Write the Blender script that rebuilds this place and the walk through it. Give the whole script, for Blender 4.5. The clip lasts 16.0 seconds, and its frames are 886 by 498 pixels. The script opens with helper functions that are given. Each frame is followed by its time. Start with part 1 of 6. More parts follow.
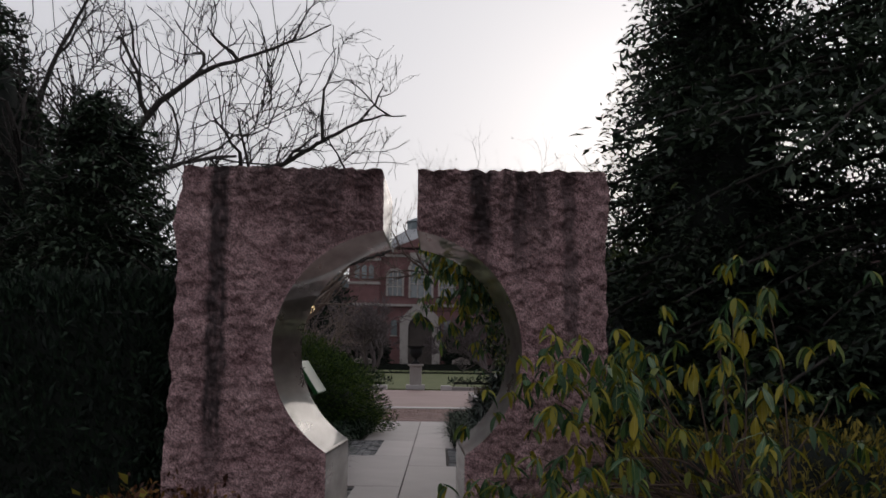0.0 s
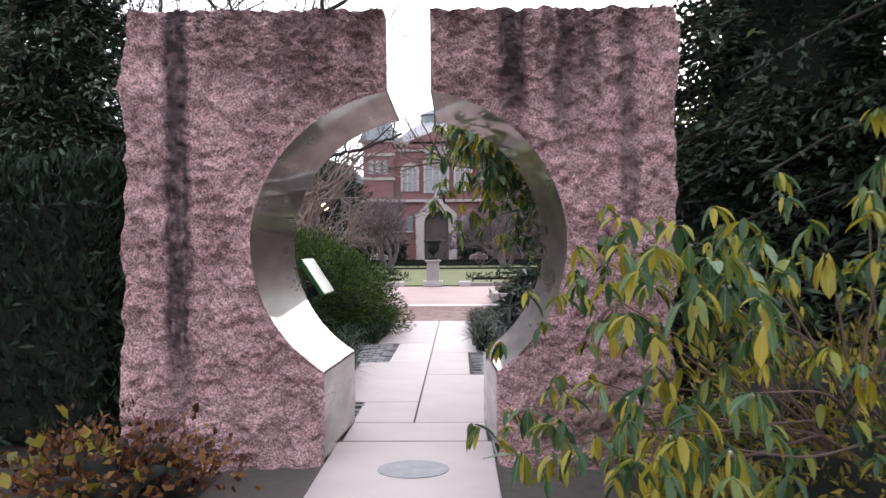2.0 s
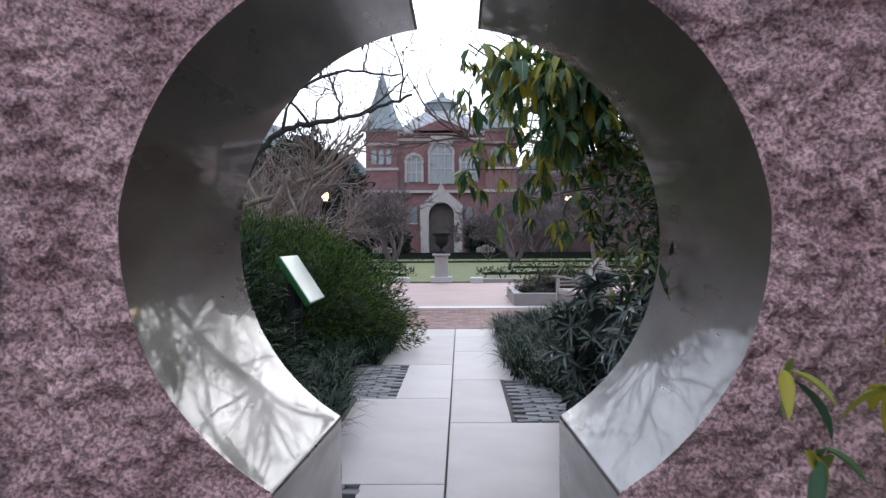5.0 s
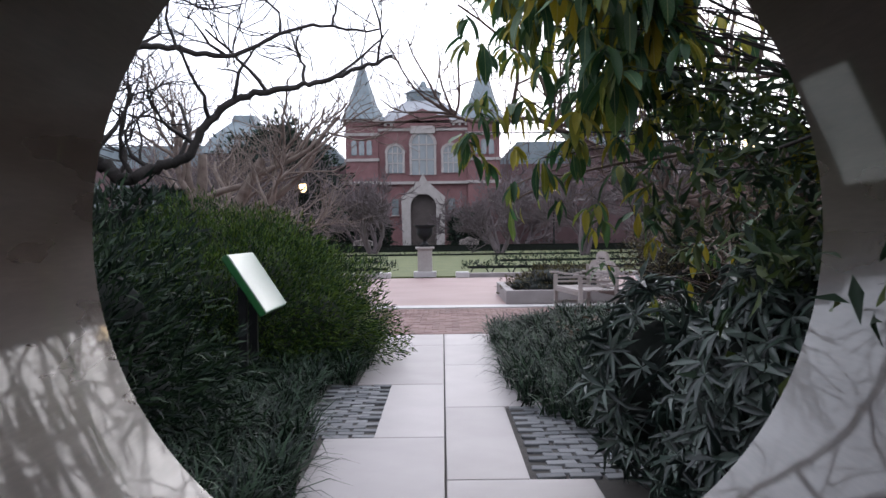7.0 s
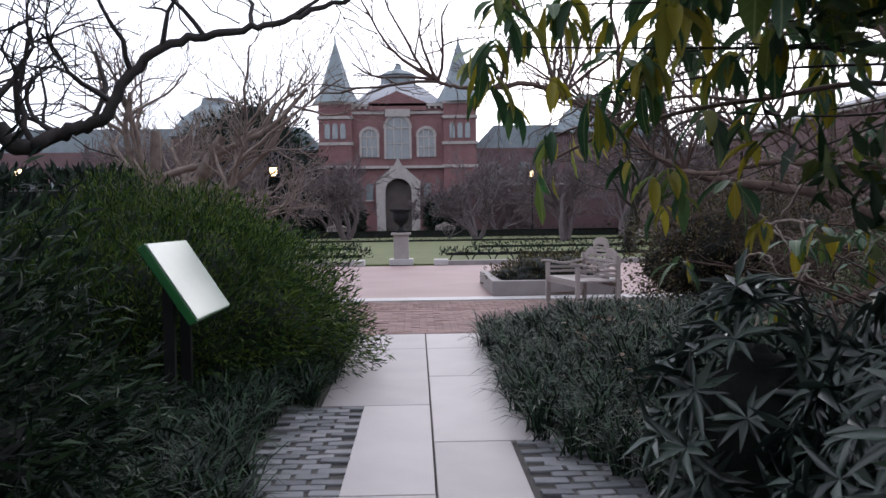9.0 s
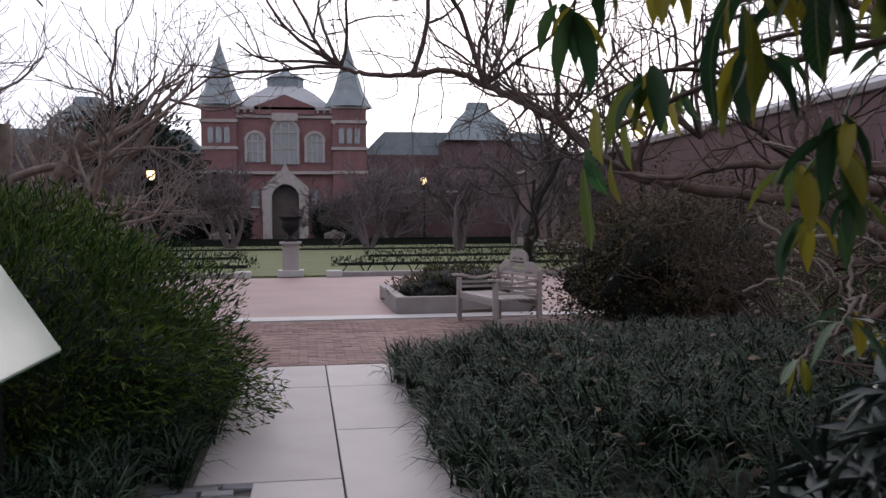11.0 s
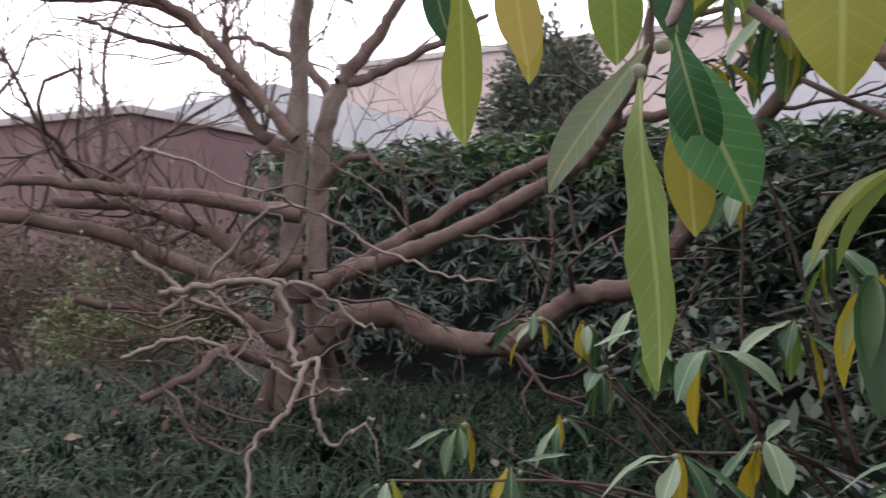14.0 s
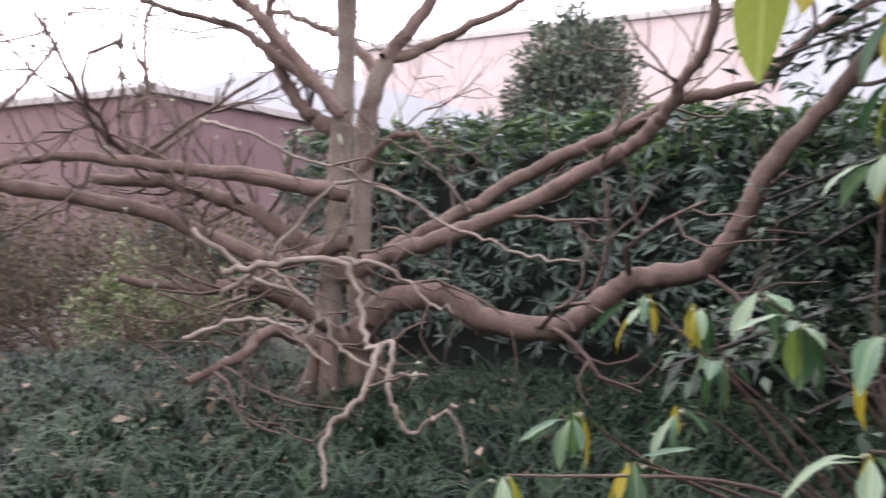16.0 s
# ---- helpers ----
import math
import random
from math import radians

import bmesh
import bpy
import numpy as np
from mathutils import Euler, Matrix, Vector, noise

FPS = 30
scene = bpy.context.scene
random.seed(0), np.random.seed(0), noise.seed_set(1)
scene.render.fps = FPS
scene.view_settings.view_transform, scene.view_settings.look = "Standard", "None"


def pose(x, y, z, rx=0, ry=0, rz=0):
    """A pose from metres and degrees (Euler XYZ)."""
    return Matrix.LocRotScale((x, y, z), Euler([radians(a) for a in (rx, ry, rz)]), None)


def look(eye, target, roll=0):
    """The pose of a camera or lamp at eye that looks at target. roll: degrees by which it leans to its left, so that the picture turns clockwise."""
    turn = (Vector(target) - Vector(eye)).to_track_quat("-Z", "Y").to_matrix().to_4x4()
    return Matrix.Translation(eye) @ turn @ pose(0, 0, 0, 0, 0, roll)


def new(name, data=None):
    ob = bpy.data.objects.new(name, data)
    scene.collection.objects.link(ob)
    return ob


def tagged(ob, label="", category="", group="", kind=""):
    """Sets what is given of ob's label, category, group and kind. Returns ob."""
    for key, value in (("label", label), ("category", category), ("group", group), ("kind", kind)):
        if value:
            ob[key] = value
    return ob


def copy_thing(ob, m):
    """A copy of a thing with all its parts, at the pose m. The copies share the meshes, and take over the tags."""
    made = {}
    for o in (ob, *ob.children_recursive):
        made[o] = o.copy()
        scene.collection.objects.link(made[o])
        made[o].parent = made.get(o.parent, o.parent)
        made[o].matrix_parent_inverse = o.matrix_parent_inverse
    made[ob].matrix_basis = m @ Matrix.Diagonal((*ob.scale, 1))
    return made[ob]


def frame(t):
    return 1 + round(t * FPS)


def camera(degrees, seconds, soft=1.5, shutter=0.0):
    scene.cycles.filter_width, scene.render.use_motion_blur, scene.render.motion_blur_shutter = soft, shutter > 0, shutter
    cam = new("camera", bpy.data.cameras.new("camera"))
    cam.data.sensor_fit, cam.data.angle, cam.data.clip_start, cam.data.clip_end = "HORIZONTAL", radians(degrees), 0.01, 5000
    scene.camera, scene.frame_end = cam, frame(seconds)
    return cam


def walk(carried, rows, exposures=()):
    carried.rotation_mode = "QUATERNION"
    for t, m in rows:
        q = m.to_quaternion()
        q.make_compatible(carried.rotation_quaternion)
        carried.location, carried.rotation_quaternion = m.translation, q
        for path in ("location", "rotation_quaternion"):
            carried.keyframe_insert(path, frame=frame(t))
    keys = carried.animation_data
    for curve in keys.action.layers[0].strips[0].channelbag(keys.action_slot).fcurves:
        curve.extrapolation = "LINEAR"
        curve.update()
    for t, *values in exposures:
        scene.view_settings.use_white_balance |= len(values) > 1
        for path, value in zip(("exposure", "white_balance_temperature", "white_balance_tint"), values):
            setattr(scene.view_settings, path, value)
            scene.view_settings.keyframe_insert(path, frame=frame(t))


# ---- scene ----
cam = camera(53.4, 16.0, shutter=0.3)
ROWS = [
    (0.0, -0.03, -0.015, 1.398, 96.76, -0.78, -0.13),
    (0.5, -0.052, 0.277, 1.374, 94.33, -0.34, -1.55),
    (1.0, -0.021, 0.613, 1.383, 92.7, -0.26, 0.12),
    (1.5, -0.045, 1.073, 1.354, 90.94, -0.24, 0.79),
    (2.0, -0.074, 1.539, 1.383, 89.98, 0.36, 0.95),
    (2.5, -0.042, 2.016, 1.379, 89.36, -0.46, 4.73),
    (3.0, -0.118, 2.513, 1.37, 88.91, -0.55, 3.69),
    (3.5, -0.165, 2.975, 1.376, 88.97, 0.0, 3.11),
    (4.0, -0.201, 3.484, 1.407, 89.18, -0.07, 3.99),
    (4.5, -0.28, 3.968, 1.403, 89.48, 0.14, 1.93),
    (7.0, -0.432, 6.218, 1.41, 88.95, 0.7, -0.04),
    (7.5, -0.484, 6.651, 1.411, 88.62, 0.85, -1.88),
    (8.0, -0.476, 7.044, 1.392, 88.34, 0.84, -2.22),
    (8.2, -0.476, 7.219, 1.402, 87.96, 0.77, -1.6),
    (10.3, -0.604, 8.962, 1.357, 88.08, 0.36, -3.04),
    (10.5, -0.61, 9.129, 1.36, 88.06, 0.61, -4.69),
    (10.8, -0.616, 9.349, 1.391, 88.29, 0.46, -8.85),
    (11.0, -0.631, 9.498, 1.413, 88.42, 0.42, -8.98),
    (11.5, -0.637, 9.835, 1.431, 88.73, -0.03, -10.26),
    (12.0, -0.688, 10.222, 1.416, 89.5, -0.36, -18.33),
    (12.5, -0.652, 10.568, 1.419, 89.68, -0.06, -28.45),
    (13.0, -0.573, 10.818, 1.423, 90.36, -0.53, -35.72),
    (13.5, -0.552, 11.02, 1.424, 90.61, -1.03, -47.6),
    (14.0, -0.571, 11.156, 1.436, 90.59, -0.88, -59.77),
    (14.5, -0.571, 11.235, 1.446, 90.48, -0.9, -66.85),
    (15.0, -0.588, 11.267, 1.44, 90.41, -1.36, -70.15),
    (15.5, -0.598, 11.33, 1.426, 90.0, -1.55, -68.92),
    (16.0, -0.539, 11.414, 1.416, 89.48, -1.32, -58.66),
]
EXPOSURES = [  # seconds, stops, kelvin, tint
    (0.0, -0.98, 6500, 11), (0.4, -0.35, 6500, 14), (0.8, 0.55, 6550, 15), (1.2, 1.15, 6550, 17), (1.6, 1.25, 6450, 17), (2.5, 0.95, 6150, 14), (3.5, 0.98, 5750, 9), (4.6, 0.76, 5700, 8),
    (6.8, 0.6, 5900, 11), (8.2, 0.55, 5850, 12), (10.3, -0.05, 6100, 15), (11.1, -0.15, 6150, 17), (11.5, -0.65, 6150, 18), (11.9, -0.98, 6250, 17), (12.5, -0.95, 6250, 15), (13.2, -0.6, 6300, 14), (13.6, 0.3, 6400, 13),
    (14.0, 1.3, 6500, 16), (14.5, 1.8, 6500, 18), (15.0, 2.05, 6500, 18), (15.5, 2.35, 6450, 18), (16.0, 2.12, 6400, 17)]
walk(cam, [(t, pose(x, y, z, rx, ry, rz)) for t, x, y, z, rx, ry, rz in ROWS], EXPOSURES)

# ---- world and light: a pale overcast evening ----
EVENING = bpy.data.worlds.new("evening_sky")
scene.world = EVENING
EVENING.use_nodes = True
wn, wl = EVENING.node_tree.nodes, EVENING.node_tree.links
sky = wn.new("ShaderNodeTexSky")
sky.sky_type, sky.sun_disc = "NISHITA", False
sky.sun_elevation, sky.sun_rotation = radians(12), radians(16)
sky.air_density, sky.dust_density, sky.ozone_density = 0.5, 8.0, 2.0
cloud = wn.new("ShaderNodeRGB")
cloud.outputs[0].default_value = (10.0, 10.0, 10.5, 1)
mixw = wn.new("ShaderNodeMix")
mixw.data_type = "RGBA"
mixw.inputs["Factor"].default_value = 0.88
wl.new(sky.outputs[0], mixw.inputs["A"])
wl.new(cloud.outputs[0], mixw.inputs["B"])
wl.new(mixw.outputs["Result"], wn["Background"].inputs[0])
wn["Background"].inputs[1].default_value = 0.138
sun = new("sun", bpy.data.lights.new("sun", "SUN"))
sun.data.energy, sun.data.angle, sun.data.color = 0.6, radians(50), (1.0, 0.86, 0.74)
sun.matrix_world = look((10, 35, 8), (0, 0, 0))


# ---- materials ----
ALBEDO_SCALE = 0.53  # scales surface() colours down, so the sky stands brighter against the ground


def nodes_of(name):
    m = bpy.data.materials.new(name)
    m.use_nodes = True
    return m, m.node_tree.nodes, m.node_tree.links, m.node_tree.nodes["Principled BSDF"]


def surface(name, dark, light, scale=4.0, rough=0.8, bump=0.3, fine=60.0, pick="", spread=0.5, metal=0.0, stretch=(1, 1, 1), spec=0.5, coords="Object", fine_mix=0.35, dist=0.02):
    """Two colours mixed by a broad and a fine noise, with a random shift per island or per object."""
    m, n, l, b = nodes_of(name)
    tc, mp = n.new("ShaderNodeTexCoord"), n.new("ShaderNodeMapping")
    mp.inputs["Scale"].default_value = stretch
    l.new(tc.outputs[coords], mp.inputs[0])
    big, small = n.new("ShaderNodeTexNoise"), n.new("ShaderNodeTexNoise")
    big.inputs["Scale"].default_value, big.inputs["Detail"].default_value = scale, 5
    small.inputs["Scale"].default_value, small.inputs["Detail"].default_value = fine, 4
    l.new(mp.outputs[0], big.inputs[0]), l.new(mp.outputs[0], small.inputs[0])
    blend = n.new("ShaderNodeMix")
    blend.inputs["Factor"].default_value = fine_mix
    l.new(big.outputs[0], blend.inputs["A"]), l.new(small.outputs[0], blend.inputs["B"])
    last = blend.outputs["Result"]
    if pick:
        src = n.new("ShaderNodeNewGeometry" if pick == "island" else "ShaderNodeObjectInfo")
        rnd = src.outputs["Random Per Island" if pick == "island" else "Random"]
        mx = n.new("ShaderNodeMix")
        mx.inputs["Factor"].default_value = spread
        l.new(last, mx.inputs["A"]), l.new(rnd, mx.inputs["B"])
        last = mx.outputs["Result"]
    ramp = n.new("ShaderNodeValToRGB")
    cols = [dark, light] if not isinstance(dark[0], tuple) else list(dark)
    cols = [tuple(v * ALBEDO_SCALE for v in c) for c in cols]
    ramp.color_ramp.elements[0].position, ramp.color_ramp.elements[1].position = 0.28, 0.72
    ramp.color_ramp.elements[0].color, ramp.color_ramp.elements[1].color = (*cols[0], 1), (*cols[-1], 1)
    for i, c in enumerate(cols[1:-1]):
        e = ramp.color_ramp.elements.new(0.28 + 0.44 * (i + 1) / (len(cols) - 1))
        e.color = (*c, 1)
    l.new(last, ramp.inputs[0]), l.new(ramp.outputs[0], b.inputs["Base Color"])
    bp = n.new("ShaderNodeBump")
    bp.inputs["Strength"].default_value, bp.inputs["Distance"].default_value = bump, dist
    l.new(blend.outputs["Result"], bp.inputs["Height"]), l.new(bp.outputs[0], b.inputs["Normal"])
    b.inputs["Roughness"].default_value, b.inputs["Metallic"].default_value = rough, metal
    b.inputs["Specular IOR Level"].default_value = spec
    return m


def leafy(name, cols, rough=0.55, pick="island", glow=0.25, spec=0.4, spread=0.8):
    """Leaf: colours drawn per leaf along a ramp, some light passing through."""
    m = surface(name, tuple(cols), None, 6, rough, 0.15, 90, pick, spread, spec=spec, dist=0.004)
    n, l = m.node_tree.nodes, m.node_tree.links
    b, out = n["Principled BSDF"], n["Material Output"]
    tr = n.new("ShaderNodeBsdfTranslucent")
    l.new(b.inputs["Base Color"].links[0].from_socket, tr.inputs[0])
    mx = n.new("ShaderNodeMixShader")
    mx.inputs[0].default_value = glow
    l.new(b.outputs[0], mx.inputs[1]), l.new(tr.outputs[0], mx.inputs[2]), l.new(mx.outputs[0], out.inputs[0])
    return m


def granite_material():
    """Pink rough-hewn granite with dark rain streaks running down from the top."""
    m, n, l, b = nodes_of("pink_granite")
    tc = n.new("ShaderNodeTexCoord")
    def noise_tex(scale, detail, stretch=(1, 1, 1), off=(0, 0, 0)):
        mp, t = n.new("ShaderNodeMapping"), n.new("ShaderNodeTexNoise")
        mp.inputs["Scale"].default_value, mp.inputs["Location"].default_value = stretch, off
        t.inputs["Scale"].default_value, t.inputs["Detail"].default_value = scale, detail
        l.new(tc.outputs["Object"], mp.inputs[0]), l.new(mp.outputs[0], t.inputs[0])
        return t.outputs[0]
    def ramp(src, p0, c0, p1, c1):
        r = n.new("ShaderNodeValToRGB")
        r.color_ramp.elements[0].position, r.color_ramp.elements[1].position = p0, p1
        r.color_ramp.elements[0].color, r.color_ramp.elements[1].color = (*c0, 1), (*c1, 1)
        l.new(src, r.inputs[0])
        return r.outputs[0]
    def mix(kind, fac, a, c):
        x = n.new("ShaderNodeMix")
        x.data_type, x.blend_type = "RGBA", kind
        if isinstance(fac, float):
            x.inputs["Factor"].default_value = fac
        else:
            l.new(fac, x.inputs["Factor"])
        l.new(a, x.inputs["A"]), l.new(c, x.inputs["B"])
        return x.outputs["Result"]
    base = ramp(noise_tex(3.0, 6), 0.3, (0.216, 0.136, 0.143), 0.7, (0.344, 0.242, 0.245))
    grain = ramp(noise_tex(75, 4), 0.40, (0.10, 0.07, 0.08), 0.60, (0.98, 0.88, 0.88))
    rock = mix("OVERLAY", 0.6, base, grain)
    patches = ramp(noise_tex(9, 5, off=(3, 1, 7)), 0.40, (0.42, 0.36, 0.38), 0.58, (1, 1, 1))
    rock = mix("MULTIPLY", 0.32, rock, patches)
    sep = n.new("ShaderNodeSeparateXYZ")
    l.new(tc.outputs["Object"], sep.inputs[0])
    wob = noise_tex(3.0, 4, (1, 0.2, 1.4), (2, 0, 5))
    def calc(op, a, c=None, d=None):
        x = n.new("ShaderNodeMath")
        x.operation = op
        for k, v in enumerate((a, c, d)):
            if v is None:
                continue
            if isinstance(v, (int, float)):
                x.inputs[k].default_value = v
            else:
                l.new(v, x.inputs[k])
        return x.outputs[0]
    wx = calc("MULTIPLY_ADD", calc("SUBTRACT", wob, 0.5), 0.16, sep.outputs[0])
    ragged = ramp(noise_tex(11, 5, (1.8, 1, 0.35)), 0.28, (0.5, 0.5, 0.5), 0.5, (1, 1, 1))
    total = None
    # x, half width, lowest height, strength of each rain streak
    for x0, w, low, power in ((-1.47, 0.10, 0.2, 1.0), (0.67, 0.12, 1.85, 1.0), (1.00, 0.08, 1.8, 0.9), (1.14, 0.12, 2.0, 0.8), (1.40, 0.07, 1.0, 0.7), (-0.70, 0.20, 2.1, 0.6), (-0.30, 0.10, 2.35, 0.6), (-1.12, 0.13, 2.45, 0.7), (-1.30, 0.06, 2.4, 0.6), (-0.52, 0.07, 2.3, 0.7), (0.88, 0.05, 2.2, 0.7), (-0.95, 0.05, 1.7, 0.35), (0.30, 0.06, 2.5, 0.5)):
        side = calc("MULTIPLY", calc("SUBTRACT", w, calc("ABSOLUTE", calc("SUBTRACT", wx, x0))), 2.2 / w)
        down = calc("MULTIPLY", calc("SUBTRACT", sep.outputs[2], low), 1.6)
        one = calc("MULTIPLY", calc("MINIMUM", calc("MAXIMUM", side, 0.0), 1.0), calc("MINIMUM", calc("MAXIMUM", down, 0.0), 1.0))
        one = calc("MULTIPLY", one, power)
        total = one if total is None else calc("MAXIMUM", total, one)
    stf = n.new("ShaderNodeMath")
    stf.operation = "MULTIPLY"
    l.new(total, stf.inputs[0]), l.new(ragged, stf.inputs[1])
    dirt = n.new("ShaderNodeRGB")
    dirt.outputs[0].default_value = (0.038, 0.024, 0.026, 1)
    rock = mix("MIX", stf.outputs[0], rock, dirt.outputs[0])
    # a brown earth stain low on one outer side
    soil = n.new("ShaderNodeRGB")
    soil.outputs[0].default_value = (0.095, 0.062, 0.045, 1)
    across = calc("MINIMUM", calc("MAXIMUM", calc("MULTIPLY", calc("SUBTRACT", wx, 0.62), 2.2), 0.0), 1.0)
    below = calc("MINIMUM", calc("MAXIMUM", calc("MULTIPLY", calc("SUBTRACT", 1.25, sep.outputs[2]), 1.3), 0.0), 1.0)
    blotch = ramp(noise_tex(4.5, 6, (1, 1, 0.8), (8, 2, 1)), 0.36, (0.15, 0.15, 0.15), 0.6, (0.85, 0.85, 0.85))
    rock = mix("MIX", calc("MULTIPLY", calc("MULTIPLY", across, below), blotch), rock, soil.outputs[0])
    l.new(rock, b.inputs["Base Color"])
    bp, bp2 = n.new("ShaderNodeBump"), n.new("ShaderNodeBump")
    bp.inputs["Strength"].default_value, bp.inputs["Distance"].default_value = 1.0, 0.07
    bp2.inputs["Strength"].default_value, bp2.inputs["Distance"].default_value = 0.6, 0.008
    l.new(noise_tex(15, 7), bp.inputs["Height"]), l.new(noise_tex(110, 4), bp2.inputs["Height"])
    l.new(bp.outputs[0], bp2.inputs["Normal"]), l.new(bp2.outputs[0], b.inputs["Normal"])
    b.inputs["Roughness"].default_value = 0.85
    return m


GRANITE = granite_material()
POLISHED = surface("polished_granite", ((0.045, 0.029, 0.022), (0.085, 0.057, 0.043), (0.15, 0.106, 0.082)), None, 3.5, 0.3, 0.10, 90, stretch=(1, 0.12, 1), spec=0.4, dist=0.003)
b = POLISHED.node_tree.nodes["Principled BSDF"]
b.inputs["Coat Weight"].default_value, b.inputs["Coat Roughness"].default_value = 0.62, 0.035
b.inputs["Coat IOR"].default_value = 1.6
pn, pl = POLISHED.node_tree.nodes, POLISHED.node_tree.links
wear, wmap, wco, wr = pn.new("ShaderNodeTexNoise"), pn.new("ShaderNodeMapping"), pn.new("ShaderNodeTexCoord"), pn.new("ShaderNodeMapRange")
wmap.inputs["Scale"].default_value, wear.inputs["Scale"].default_value, wear.inputs["Detail"].default_value = (1.0, 0.22, 1.0), 5.0, 4
wr.inputs["From Min"].default_value, wr.inputs["From Max"].default_value, wr.inputs["To Min"].default_value, wr.inputs["To Max"].default_value = 0.30, 0.74, 0.22, 0.5
pl.new(wco.outputs["Object"], wmap.inputs[0]), pl.new(wmap.outputs[0], wear.inputs[0]), pl.new(wear.outputs[0], wr.inputs[0]), pl.new(wr.outputs[0], b.inputs["Roughness"])
SLAB = surface("pale_paving_stone", (0.50, 0.445, 0.435), (0.70, 0.635, 0.625), 2.0, 0.5, 0.12, 120, "object", 0.25, dist=0.004)
COBBLE = surface("grey_granite_sett", (0.16, 0.165, 0.18), (0.36, 0.36, 0.37), 9, 0.75, 0.4, 80, "object", 0.5)
BRICK_PAVE = surface("pink_paving_brick", (0.25, 0.13, 0.115), (0.42, 0.25, 0.22), 7, 0.75, 0.3, 90, "object", 0.55)
BRICK_ISLE = surface("pink_paving_brick_bed", (0.25, 0.13, 0.115), (0.42, 0.25, 0.22), 7, 0.75, 0.3, 90, "island", 0.55)
PINK_PAVE = surface("pink_court_paving", (0.36, 0.21, 0.20), (0.50, 0.33, 0.31), 0.8, 0.6, 0.15, 40)
WHITE_STONE = surface("white_stone", (0.62, 0.58, 0.57), (0.80, 0.76, 0.75), 3, 0.6, 0.15, 60)
KERB = surface("grey_kerb_stone", (0.34, 0.29, 0.29), (0.50, 0.45, 0.44), 3, 0.7, 0.2, 60)
JOINT = surface("dark_joint_sand", (0.07, 0.06, 0.055), (0.13, 0.115, 0.10), 12, 0.95, 0.4, 120)
SOIL = surface("leaf_littered_soil", ((0.014, 0.011, 0.008), (0.032, 0.023, 0.016), (0.08, 0.045, 0.025)), None, 5, 0.95, 0.7, 45)
DISC = surface("blue_grey_slate_disc", (0.17, 0.20, 0.25), (0.36, 0.40, 0.45), 9, 0.5, 0.2, 50)
LAWN = surface("winter_lawn", (0.10, 0.13, 0.035), (0.24, 0.26, 0.09), 1.2, 0.9, 0.5, 40)
BRICK_RED = surface("red_brick_masonry", (0.21, 0.095, 0.10), (0.33, 0.17, 0.17), 1.5, 0.85, 0.3, 18)
BRICK_DUSK = surface("brown_brick_masonry", (0.14, 0.078, 0.085), (0.24, 0.145, 0.150), 1.2, 0.85, 0.3, 20)
SLATE = surface("blue_grey_slate_roof", (0.20, 0.25, 0.28), (0.36, 0.42, 0.45), 1.2, 0.6, 0.3, 12)
TRIM = surface("pale_sandstone_trim", (0.42, 0.38, 0.36), (0.60, 0.55, 0.52), 2, 0.75, 0.2, 20)
PALE_WALL = surface("pale_pink_rendered_wall", (0.55, 0.44, 0.42), (0.70, 0.58, 0.55), 0.6, 0.85, 0.1, 9)
WHITE_WALL = surface("weathered_white_wall", (0.50, 0.51, 0.55), (0.68, 0.69, 0.72), 0.8, 0.8, 0.15, 9)
TEAK = surface("weathered_silver_teak", (0.46, 0.39, 0.37), (0.68, 0.60, 0.57), 5, 0.75, 0.3, 40, "object", 0.35, stretch=(1, 6, 6))
IRON = surface("black_painted_iron", (0.010, 0.010, 0.011), (0.025, 0.025, 0.027), 9, 0.6, 0.15, 80, spec=0.2)
BARK = surface("grey_smooth_bark", ((0.13, 0.09, 0.07), (0.29, 0.22, 0.185), (0.44, 0.36, 0.31)), None, 5, 0.85, 0.6, 55)
BARK_WARM = surface("reddish_limb_bark", ((0.085, 0.049, 0.040), (0.185, 0.116, 0.095), (0.32, 0.22, 0.175)), None, 7, 0.85, 0.6, 60)
BARK_DARK = surface("dark_wet_bark", (0.022, 0.018, 0.016), (0.075, 0.06, 0.055), 5, 0.9, 0.5, 40)
BARK_FAR = surface("grey_brown_twigs", (0.13, 0.10, 0.105), (0.25, 0.20, 0.208), 3, 0.9, 0.2, 30)
TWIG = surface("brown_twig_bark", (0.085, 0.05, 0.04), (0.215, 0.14, 0.11), 14, 0.8, 0.3, 90)
BUD = surface("downy_silver_bud", (0.30, 0.33, 0.20), (0.56, 0.56, 0.42), 30, 0.9, 0.4, 200)
PANEL_FACE = surface("pale_sign_panel", (0.60, 0.72, 0.60), (0.78, 0.86, 0.76), 2.5, 0.3, 0.03, 30)
PANEL_EDGE = surface("green_painted_sign_edge", (0.01, 0.10, 0.02), (0.02, 0.19, 0.04), 8, 0.4, 0.1, 50)
GLASS_DARK = surface("dark_window_glass", (0.14, 0.17, 0.19), (0.30, 0.34, 0.36), 0.7, 0.15, 0.02, 6, spec=0.8)
DARK_DOOR = surface("dark_recessed_door", (0.07, 0.05, 0.045), (0.13, 0.10, 0.09), 1.5, 0.6, 0.1, 12)


def lamp_glass():
    m, n, l, b = nodes_of("lit_lamp_globe")
    b.inputs["Base Color"].default_value = (0.9, 0.85, 0.75, 1)
    b.inputs["Emission Color"].default_value, b.inputs["Emission Strength"].default_value = (1.0, 0.66, 0.30, 1), 4.0
    return m


GLOBE = lamp_glass()


